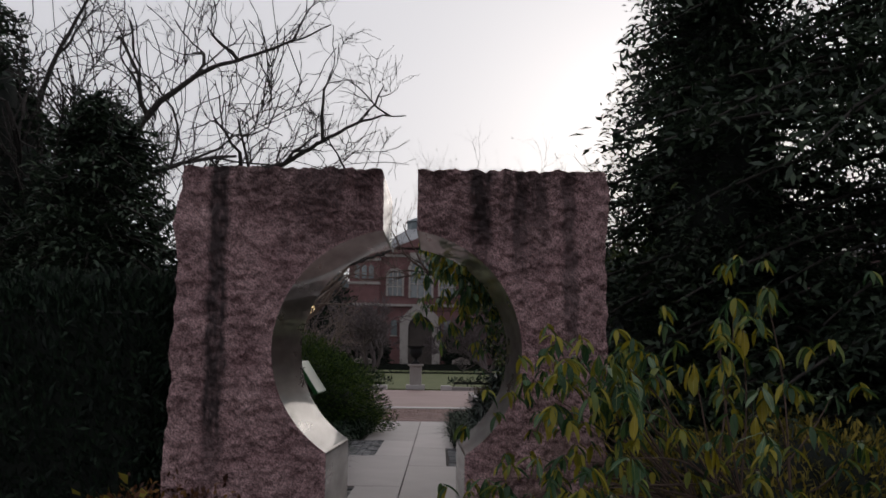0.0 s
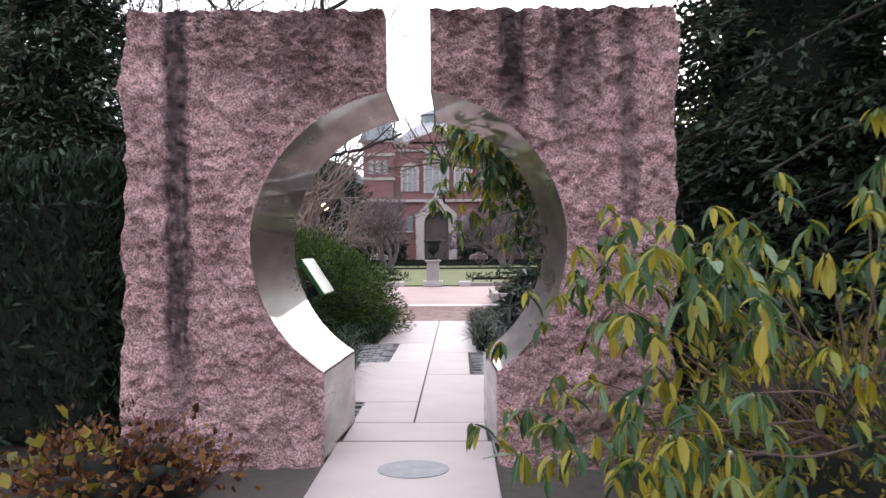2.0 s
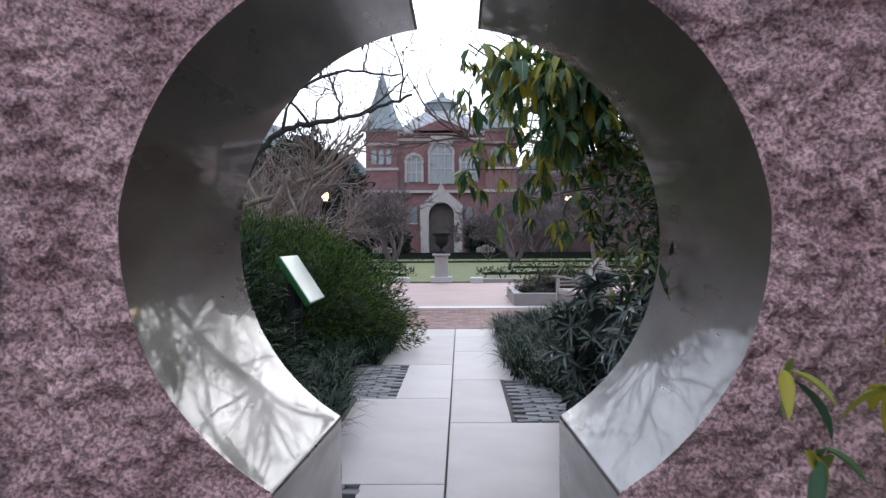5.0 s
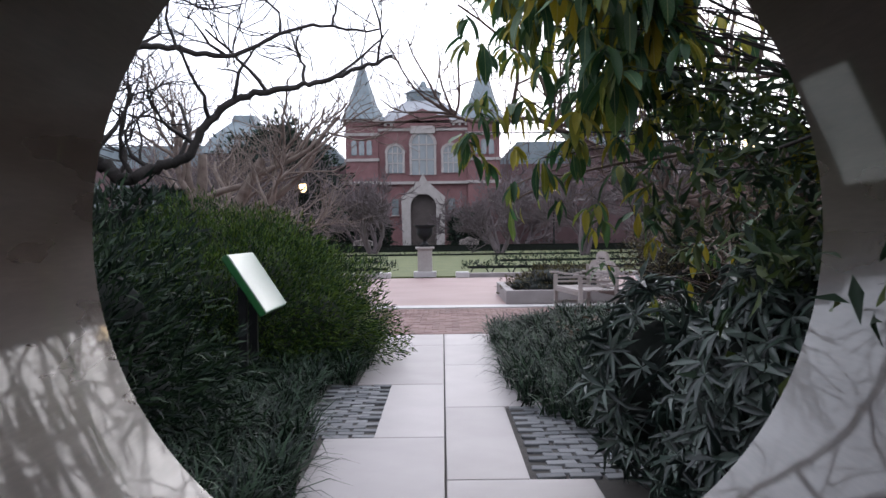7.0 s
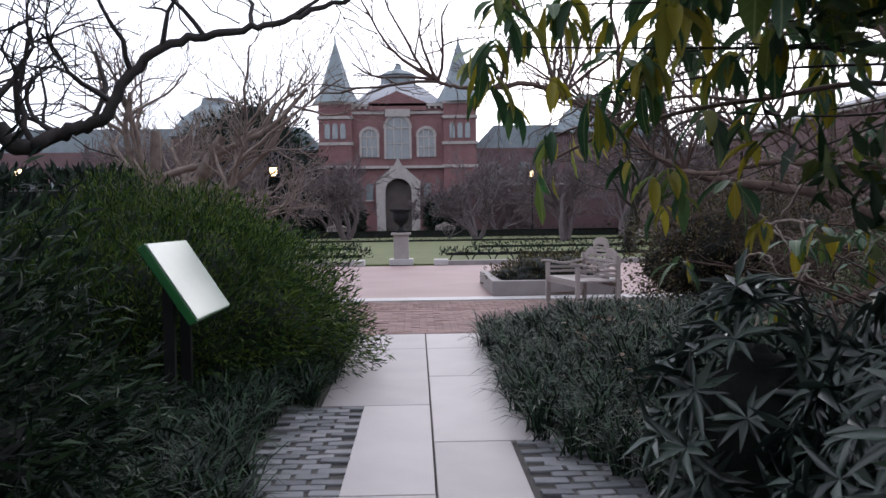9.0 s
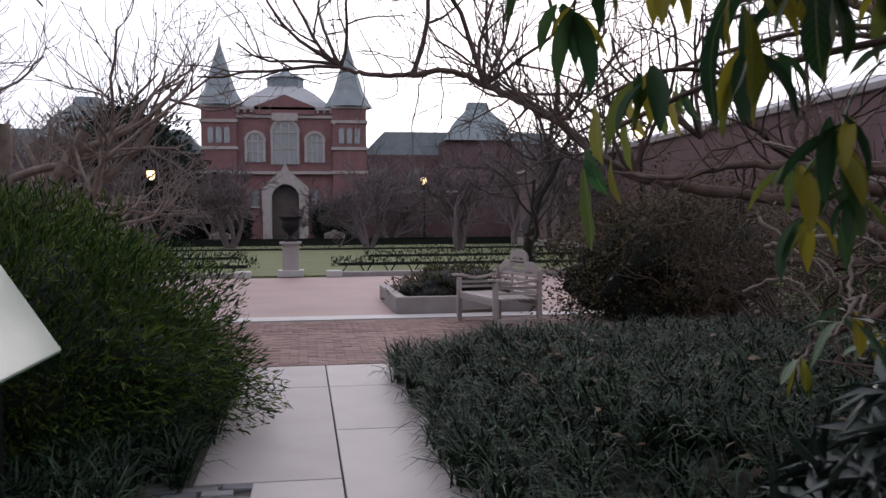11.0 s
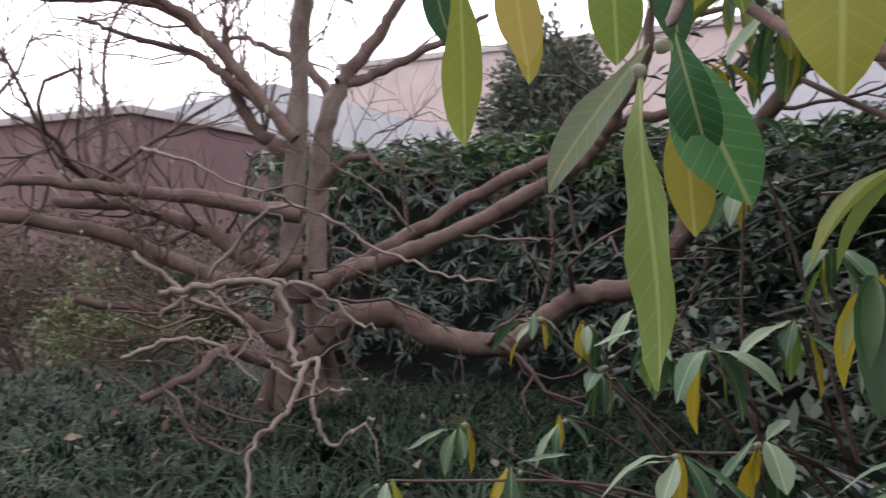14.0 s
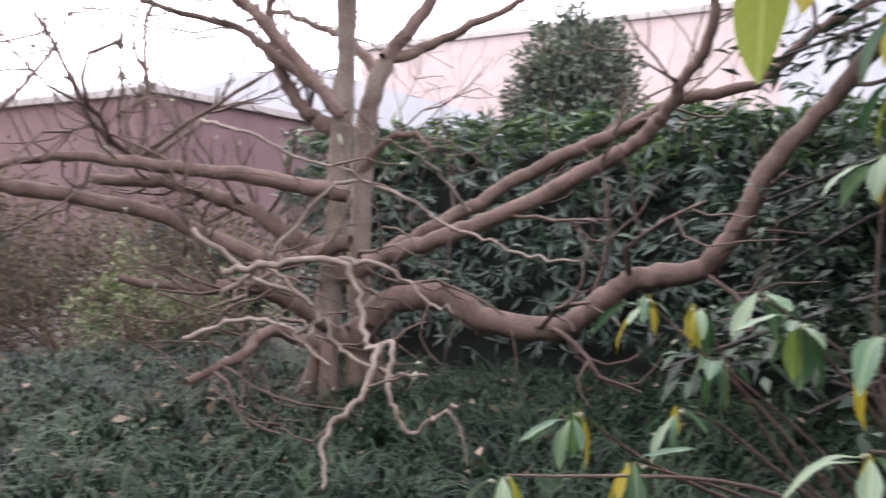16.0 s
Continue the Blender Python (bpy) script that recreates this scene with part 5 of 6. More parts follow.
MAGNOLIA.append(('limb', 0.07, 0.03, [(4.42, 14.92, 1.31), (4.62, 14.47, 1.59), (4.81, 13.90, 1.93), (4.92, 13.37, 2.18), (4.93, 13.02, 2.33), (4.95, 12.57, 2.41), (4.88, 12.24, 2.67), (4.80, 11.92, 2.80)]))
MAGNOLIA.append(('limb', 0.13, 0.05, [(4.08, 14.97, 0.72), (4.12, 14.81, 0.86), (4.16, 14.65, 1.03), (4.28, 14.33, 1.05), (4.35, 14.04, 0.92), (4.48, 13.63, 0.89), (4.50, 13.41, 1.02), (4.52, 13.19, 1.20), (4.58, 12.78, 1.29), (4.56, 12.57, 1.56), (4.50, 12.36, 1.93), (4.44, 12.09, 2.19), (4.34, 11.83, 2.50), (4.23, 11.62, 2.73)]))
MAGNOLIA.append(('limb', 0.1, 0.05, [(4.02, 15.11, 1.33), (3.96, 15.36, 1.43), (3.91, 15.59, 1.57), (3.85, 15.82, 1.66), (3.66, 16.15, 1.77), (3.33, 16.56, 1.78)]))
MAGNOLIA.append(('limb', 0.075, 0.03, [(4.04, 15.03, 2.12), (3.97, 15.21, 2.23), (3.88, 15.37, 2.47), (3.83, 15.44, 2.79), (3.79, 15.44, 3.20)]))
MAGNOLIA.append(('limb', 0.08, 0.03, [(3.94, 15.01, 0.87), (3.72, 15.17, 1.02), (3.49, 15.30, 1.12), (3.23, 15.45, 1.09), (2.85, 15.68, 1.16)]))
MAGNOLIA.append(('limb', 0.06, 0.03, [(3.81, 14.99, 0.74), (3.48, 15.07, 0.84), (3.18, 15.06, 0.71), (2.84, 15.09, 0.61)]))
MAGNOLIA.append(('limb', 0.045, 0.015, [(4.32, 15.04, 1.86), (4.33, 14.87, 2.07), (4.40, 14.66, 2.13), (4.42, 14.52, 2.01)]))
MAGNOLIA.append(('limb', 0.05, 0.015, [(3.95, 14.98, 2.3), (3.8, 15.4, 2.62), (3.85, 15.8, 2.85), (3.7, 16.3, 3.0), (3.6, 16.7, 3.15)]))
MAGNOLIA.append(('limb', 0.055, 0.015, [(4.38, 14.95, 2.5), (4.5, 15.3, 2.85), (4.75, 15.7, 3.0), (4.8, 16.2, 3.2), (5.0, 16.8, 3.25)]))
MAGNOLIA.append(('limb', 0.1, 0.035, [(3.89, 14.79, 1.39), (3.68, 15.26, 1.27), (3.24, 15.86, 1.55), (2.62, 16.47, 1.71), (2.23, 16.86, 1.83), (1.97, 17.16, 2.06), (1.69, 17.43, 2.37), (1.39, 17.68, 2.59), (1.12, 17.92, 2.76), (0.85, 18.14, 2.93), (0.48, 18.39, 2.94), (0.11, 18.62, 2.96), (-0.23, 18.81, 3.07), (-0.65, 18.95, 3.36)]))
MAGNOLIA.append(('limb', 0.07, 0.02, [(3.79, 14.74, 1.69), (3.49, 15.22, 1.78), (3.15, 15.67, 1.83), (2.79, 16.09, 1.87), (2.43, 16.46, 1.79), (2.02, 16.81, 1.86)]))
MAGNOLIA.append(('limb', 0.06, 0.02, [(3.80, 14.81, 2.18), (3.63, 15.22, 2.69), (3.48, 15.58, 3.04), (3.18, 16.07, 3.26), (2.96, 16.52, 3.26)]))
MAGNOLIA.append(('root', 0.13, 0.06, [(3.68, 14.78, -0.04), (3.82, 14.88, 0.25), (3.93, 14.97, 0.8)]))
MAGNOLIA.append(('root', 0.13, 0.06, [(4.02, 14.70, -0.04), (4.08, 14.84, 0.3), (4.10, 14.95, 0.85)]))
MAGNOLIA.append(('root', 0.12, 0.06, [(4.42, 14.68, -0.04), (4.36, 14.82, 0.3), (4.32, 14.95, 0.8)]))
MAGNOLIA.append(('root', 0.12, 0.06, [(3.66, 15.18, -0.04), (3.80, 15.12, 0.25), (3.94, 15.06, 0.7)]))
MAGNOLIA.append(('limb', 0.06, 0.02, [(3.92, 15.23, 2.48), (3.79, 15.57, 2.91), (3.59, 15.97, 3.16), (3.26, 16.51, 3.17), (2.94, 16.97, 3.22)]))
PALE_TWIGS = []  # base and tip radius, centre line
PALE_TWIGS.append((0.013, 0.005, [(1.68, 13.66, 1.29), (1.76, 13.49, 1.32), (1.85, 13.29, 1.34), (1.84, 13.18, 1.21), (1.79, 13.11, 1.07), (1.79, 13.01, 1.08), (1.71, 12.97, 0.95), (1.68, 12.86, 0.84), (1.68, 12.76, 0.90), (1.66, 12.68, 0.95)]))
PALE_TWIGS.append((0.01, 0.004, [(1.87, 13.31, 1.34), (1.91, 13.15, 1.33), (1.94, 12.99, 1.22), (1.93, 12.87, 1.19)]))
PALE_TWIGS.append((0.012, 0.006, [(1.79, 13.06, 1.08), (1.68, 13.05, 0.93), (1.55, 13.08, 0.83), (1.46, 13.02, 0.69)]))
PALE_TWIGS.append((0.011, 0.004, [(1.81, 13.95, 1.44), (1.88, 13.71, 1.27), (1.92, 13.49, 1.20), (1.89, 13.32, 1.05), (1.88, 13.12, 0.97), (1.87, 12.93, 0.98)]))
PALE_TWIGS.append((0.009, 0.003, [(1.88, 13.61, 1.35), (1.96, 13.39, 1.61), (2.03, 13.16, 1.58), (2.06, 12.97, 1.47), (2.09, 12.76, 1.39), (2.11, 12.53, 1.36), (2.06, 12.45, 1.41)]))
PALE_TWIGS.append((0.009, 0.003, [(1.81, 13.92, 1.85), (1.85, 13.70, 1.79), (1.88, 13.49, 1.70), (1.90, 13.27, 1.65)]))
PALE_TWIGS.append((0.012, 0.004, [(1.82, 13.80, 1.19), (1.84, 13.64, 1.31), (1.82, 13.52, 1.28), (1.82, 13.35, 1.15), (1.69, 13.33, 1.05)]))
PALE_TWIGS.append((0.01, 0.004, [(1.64, 13.80, 1.05), (1.70, 13.58, 1.13), (1.71, 13.37, 1.10), (1.68, 13.18, 1.01)]))
PALE_TWIGS.append((0.008, 0.003, [(3.36, 13.63, 1.57), (3.14, 13.70, 1.76), (2.94, 13.75, 1.85), (2.63, 13.92, 1.94)]))
RED_BRANCHES = []  # base and tip radius, centre line
RED_BRANCHES.append((0.011, 0.018, [(0.83, 11.50, 1.88), (0.79, 11.39, 1.79), (0.73, 11.31, 1.73), (0.66, 11.22, 1.70), (0.58, 11.11, 1.65)]))
RED_BRANCHES.append((0.008, 0.012, [(0.94, 11.36, 1.91), (0.90, 11.26, 1.81), (0.84, 11.17, 1.76), (0.76, 11.07, 1.76)]))
RED_BRANCHES.append((0.006, 0.01, [(1.07, 11.29, 1.80), (1.02, 11.21, 1.71), (0.96, 11.14, 1.67), (0.88, 11.05, 1.63)]))
RED_BRANCHES.append((0.006, 0.012, [(1.35, 11.54, 1.87), (1.29, 11.44, 1.81), (1.24, 11.29, 1.72), (1.17, 11.18, 1.67), (1.08, 11.02, 1.64)]))
RED_BRANCHES.append((0.007, 0.01, [(0.75, 11.31, 1.86), (0.73, 11.22, 1.79), (0.69, 11.15, 1.78), (0.65, 11.09, 1.79)]))
RED_BRANCHES.append((0.004, 0.009, [(1.50, 11.41, 1.59), (1.37, 11.23, 1.58), (1.24, 11.13, 1.54), (1.09, 11.02, 1.46)]))
fill = random.Random(5)
FRONT_TIPS += [(fill.uniform(1.0, 2.5), fill.uniform(4.5, 5.9), fill.uniform(0.25, 1.25)) for k in range(13)]
paperbush("paperbush with drooping yellow and green leaves before the gate", (2.1, 5.6), FRONT_TIPS, 71, 0.145, 6, 0.42, 9, 0.013, 1.0, extra=5, loose=1.05)
paperbush("paperbush with long hanging leaves over the path", (2.3, 10.7), HANGING_TIPS, 72, 0.165, 6, 0.5, 5, 0.011, 1.3, extra=4, loose=0.9, bark=BARK_DARK)
canopy = random.Random(6)
CANOPY_TIPS = [(canopy.uniform(-0.05, 0.75), canopy.uniform(9.9, 10.6), canopy.uniform(1.95, 2.65)) for k in range(28)] + [(canopy.uniform(0.6, 1.5), canopy.uniform(10.0, 10.7), canopy.uniform(1.75, 2.7)) for k in range(6)]
paperbush("paperbush arching over the path with long dark leaves", (2.3, 10.2), CANOPY_TIPS, 74, 0.21, 7, 0.6, 8, 0.012, 1.3, extra=3, loose=0.7, bark=BARK_DARK)
end_bush = paperbush("paperbush with grey-green and yellowing leaf rosettes", (2.4, 11.05), END_TIPS, 73, 0.12, 7, 0.6, 5, 0.012, 1.0)


PAPER_YELLOW = leafy("yellowing_paperbush_leaf", [(0.24, 0.36, 0.07), (0.32, 0.42, 0.07), (0.44, 0.45, 0.07)], 0.5, "object", 0.32, spread=0.85)
vein(PAPER_YELLOW, 0.09)
PAPER_PALE = leafy("downy_leaf_underside", [(0.26, 0.33, 0.19), (0.34, 0.41, 0.26), (0.42, 0.46, 0.33)], 0.6, "object", 0.3, spread=0.85)
vein(PAPER_PALE, 0.1)
PALE_LEAF = leaf_mesh(41, PAPER_PALE, 0.11, 0.30, 13)
DEEP_GREEN = leafy("deep_green_paperbush_leaf", [(0.035, 0.155, 0.045), (0.055, 0.215, 0.06), (0.09, 0.28, 0.085)], 0.45, "object", 0.25, spread=0.6)
BUTTER = leafy("butter_yellow_paperbush_leaf", [(0.46, 0.42, 0.07), (0.60, 0.50, 0.09), (0.66, 0.54, 0.14)], 0.5, "object", 0.35, spread=0.6)
vein(DEEP_GREEN, 0.12), vein(BUTTER, 0.06)
DEEP_LEAF, BUTTER_LEAF = leaf_mesh(42, DEEP_GREEN, 0.15, 0.22, 13), leaf_mesh(43, BUTTER, 0.13, 0.12, 13)
BIG_LEAVES = [leaf_mesh(k + 20, PAPER_YELLOW, 0.12 + 0.012 * (k % 3), 0.06 + 0.05 * (k % 4), 13) for k in range(6)]


def near_branch():
    """The twig that hangs beside the walker, with its large leaves."""
    th = tagged(empty("paperbush_branch", Matrix.Translation((1.9, 10.55, 0))), "paperbush branch with large yellow-green hanging leaves", "branch", "paperbushes")
    F = np.array((1.9, 10.55, 0.0))
    lines = [([(1.9, 10.55, 0.0), (1.7, 10.45, 1.0), (1.2, 10.7, 1.75), (0.7, 11.1, 1.80), (0.3, 11.28, 1.73), (0.08, 11.32, 1.64), (-0.02, 11.315, 1.585)], 0.014, 0.004), ([(0.7, 11.1, 1.80), (0.55, 11.4, 1.86), (0.3, 11.53, 1.80), (0.14, 11.55, 1.74)], 0.008, 0.004), ([(0.3, 11.28, 1.73), (0.12, 11.24, 1.73), (-0.05, 11.21, 1.66)], 0.006, 0.004)]
    for pts, r0, r1 in lines:
        s = spline(np.array(pts) - F, 8)
        rad = np.linspace(r0, r1, len(s))
        rad[-1] = 0.0006
        V, Fq = tubes([(s, rad)], 8)
        raw("twig", V, Fq, TWIG, th, smooth=True)
    for r0, r1, pts in RED_BRANCHES:
        s = spline(np.array(pts) - F, 7)
        V, Fq = tubes([(s, np.linspace(r0, r1, len(s)) * 0.75)], 8)
        raw("branch", V, Fq, BARK_WARM, th, smooth=True)
    view = (-0.95, -0.15, 0.25)
    rows = [  # base, tip, width, green
        ((-0.03, 11.325, 1.555), (-0.03, 11.325, 1.36), 1.2, 0, 0, (-0.70, 0.70, 0.15)), ((-0.035, 11.31, 1.572), (-0.025, 11.262, 1.475), 1.4, 3, 0), ((-0.04, 11.305, 1.575), (-0.035, 11.285, 1.50), 1.25, 3, 1),
        ((-0.01, 11.33, 1.578), (-0.01, 11.415, 1.49), 1.0, 2, 2), ((0.02, 11.315, 1.55), (0.03, 11.31, 1.455), 1.25, 4, 3), ((0.13, 11.55, 1.70), (0.15, 11.56, 1.545), 0.95, 0, 1),
        ((0.15, 11.59, 1.72), (0.17, 11.60, 1.635), 1.5, 1, 3), ((0.13, 11.50, 1.72), (0.16, 11.50, 1.615), 1.4, 4, 4), ((0.17, 11.42, 1.73), (0.18, 11.42, 1.615), 1.4, 0, 5),
        ((-0.05, 11.21, 1.66), (-0.05, 11.21, 1.535), 1.5, 0, 2), ((0.26, 11.54, 1.74), (0.27, 11.55, 1.625), 1.1, 4, 0), ((0.21, 11.38, 1.73), (0.23, 11.38, 1.635), 1.2, 1, 1), ((0.17, 11.32, 1.72), (0.18, 11.31, 1.645), 1.2, 0, 4),
    ]
    for a, c, w, green, k, *turn in rows:
        d = Vector(c) - Vector(a)
        hang_leaf(th, Vector(a) - Vector(F), d, d.length * 1.03, w, (PALE_LEAF, DEEP_LEAF, BUTTER_LEAF)[green - 2] if green > 1 else (GREEN_LEAVES if green else BIG_LEAVES)[k], turn[0] if turn else view)
    for p in ((-0.022, 11.318, 1.572), (-0.03, 11.33, 1.556), (0.14, 11.55, 1.735)):
        ob = new("flower_bud", BUD_MESH)
        ob.matrix_basis = Matrix.Translation(Vector(p) - Vector(F)) @ Matrix.Diagonal((0.010, 0.010, 0.011, 1))
        ob.parent = th


near_branch()


def whorl_shrub(name, label, center, radii, n, each, mat, length, width, seed, amp=0.2, core=0.8, droop=0.25, inner=0.78, category="shrub"):
    """Narrow leaves in whorls at the shoot tips."""
    r = np.random.default_rng(seed)
    th = tagged(empty(name, Matrix.Translation((center[0], center[1], 0))), label, category)
    off = np.array((0, 0, center[2]))
    part("shade_core", lump(off, np.array(radii) * core, seed, amp), CORE, th, smooth=True)
    P, N = shell(off, radii, n, r, amp, seed, inner)
    N = unit(N + np.array((0, 0, 0.35)) + r.normal(size=N.shape) * 0.25)
    U = unit(np.cross(N, r.normal(size=N.shape)))
    W = np.cross(N, U)
    m = len(P)
    a = np.tile(np.arange(each) * 2.4, m) + np.repeat(r.uniform(0, 6.3, m), each)
    tilt = np.tile(np.linspace(-0.15, 0.9, each), m) + r.normal(size=m * each) * 0.15
    Pn, Nn, Un, Wn = (np.repeat(q, each, 0) for q in (P, N, U, W))
    D = Un * np.cos(a)[:, None] + Wn * np.sin(a)[:, None] + Nn * tilt[:, None] - np.array((0, 0, droop))
    L = r.uniform(0.7, 1.2, m * each) * length
    V, Fq = leaves(LEAF_MID, Pn, D, Nn, L, L * width)
    ob = raw("foliage", V, Fq, mat, th)
    ob["kind"] = "stuff"
    return th


whorl_shrub("narrow_leaved_shrub", "dense dark shrub with narrow grey-green leaves", (1.55, 10.2, 0.5), (0.95, 0.95, 0.97), 1300, 9, SILVER_LEAF, 0.16, 0.21, 81, droop=0.75)
whorl_shrub("narrow_leaved_shrub", "low shrub with narrow silvery leaf whorls", (0.78, 11.18, 0.55), (0.36, 0.36, 0.55), 110, 10, SILVER_LEAF, 0.17, 0.19, 82, core=0.6)
whorl_shrub("narrow_leaved_shrub", "dark shrub with narrow leaves beside the granite gate", (2.0, 9.3, 0.6), (0.8, 0.6, 1.4), 800, 9, SILVER_LEAF, 0.15, 0.21, 83, droop=0.75)
mound_shrub("ochre_shrub", "low ochre and olive shrub before the gate", (2.35, 6.1, 0.25), (1.3, 1.0, 0.65), 12000, OCHRE, 0.07, 84, amp=0.3)
mound_shrub("ochre_shrub", "low ochre feathery plant beside the path", (1.0, 5.1, 0.1), (0.45, 0.5, 0.3), 3500, OCHRE, 0.07, 85, amp=0.3)
mound_shrub("russet_shrub", "low russet and yellow shrub at the gate foot", (-2.05, 6.5, 0.05), (0.62, 0.4, 0.34), 2600, RUSSET, 0.055, 86, width=0.6, amp=0.7, body=0.6, inner=0.55)
mound_shrub("yellow_plant", "yellow round-leaved plant at the gate foot", (-2.2, 6.25, 0.2), (0.4, 0.3, 0.3), 55, YELLOW_WIDE, 0.09, 87, LEAF_MID, width=0.95, amp=0.4, body=0, inner=0.3)


# ---- lilyturf beds ----
def lilyturf(name, label, inside, x0, x1, y0, y1, density, rise, seed, length=(0.26, 0.44)):
    r = np.random.default_rng(seed)
    n = int((x1 - x0) * (y1 - y0) * density)
    C = np.stack([r.uniform(x0, x1, n), r.uniform(y0, y1, n)], 1)
    C = C[[inside(x, y) for x, y in C]]
    each = 34
    H = np.array([rise(x, y) + 0.05 * noise.noise(Vector((x * 3.1, y * 3.1, seed))) for x, y in C])
    P = np.repeat(np.column_stack([C, H]), each, 0)
    m = len(P)
    a = r.uniform(0, 6.283, m)
    out = np.stack([np.cos(a), np.sin(a), r.uniform(0.15, 1.5, m)], 1)
    P[:, :2] += r.normal(size=(m, 2)) * 0.03
    L = r.uniform(*length, m)
    N = np.tile((0, 0, 1.0), (m, 1)) + r.normal(size=(m, 3)) * 0.15
    V, Fq = leaves(BLADE, P, out, N, L, r.uniform(0.009, 0.017, m))
    th = tagged(empty(name, Matrix.Translation((C[:, 0].mean(), C[:, 1].mean(), 0))), label, "ground cover", kind="stuff")
    ob = raw("blades", V - np.array((C[:, 0].mean(), C[:, 1].mean(), 0)), Fq, STRAP, th)
    ob["kind"] = "stuff"
    return th


def right_edge(y):
    return float(np.interp(y, (11, 13.2, 13.6, 16.8, 17.6, 18.4), (0.95, 0.85, 0.42, 0.30, 0.42, 0.75)))


def right_rise(x, y):
    e = x - right_edge(y)
    return 0.20 * min(1, max(0, e) / 0.8) * min(1, max(0, (18.4 - y)) / 0.8) + 0.03 * noise.noise(Vector((x * 2, y * 2, 0)))


lilyturf("lilyturf_bed", "dark arching lilyturf bed beside the path", lambda x, y: x > min(right_edge(y), 0.2 + 0.4 * max(0, 13.3 - y)) and y < 18.35 and (x < 5.6), 0.15, 5.6, 11.6, 18.4, 34, right_rise, 91)
lilyturf("lilyturf_bed", "dark arching lilyturf under the reading panel", lambda x, y: x < -1.28 - 0.25 * (12.4 < y < 14.3) and y < 18.3, -2.9, -1.2, 8.9, 17.5, 48, lambda x, y: 0.0, 92)
mound = bmesh.new()
bmesh.ops.create_grid(mound, x_segments=40, y_segments=50, size=0.5)
for v in mound.verts:
    x, y = 0.2 + (v.co.x + 0.5) * 5.6, 11.4 + (v.co.y + 0.5) * 7.0
    v.co = Vector((x, y, right_rise(x, y) - 0.03 if x > right_edge(y) - 0.05 else -0.034))
tagged(part("ground_bed", mound, SOIL, smooth=True), "raised dark soil of the lilyturf bed", "soil", kind="structure")


def leaf_litter():
    r = np.random.default_rng(93)
    n = 700
    C = np.stack([r.uniform(0.6, 5.4, n), r.uniform(11.8, 18.2, n)], 1)
    P = np.array([(x, y, right_rise(x, y) + r.uniform(0.12, 0.30)) for x, y in C])
    L = r.uniform(0.05, 0.10, n)
    V, Fq = leaves(LEAF_MID, P - np.array((3, 15, 0)), r.normal(size=(n, 3)) * np.array((1, 1, 0.4)), np.tile((0, 0, 1.0), (n, 1)) + r.normal(size=(n, 3)) * 0.4, L, L * 0.5)
    th = tagged(empty("leaf_litter", Matrix.Translation((3, 15, 0))), "scattered dry brown leaves caught in the lilyturf", "fallen leaves", kind="stuff")
    raw("dry_leaf_mass", V, Fq, DRY, th)["kind"] = "stuff"


DRY = leafy("dry_brown_leaf", [(0.10, 0.055, 0.03), (0.20, 0.13, 0.08), (0.36, 0.27, 0.19)], 0.8, glow=0.1)
leaf_litter()


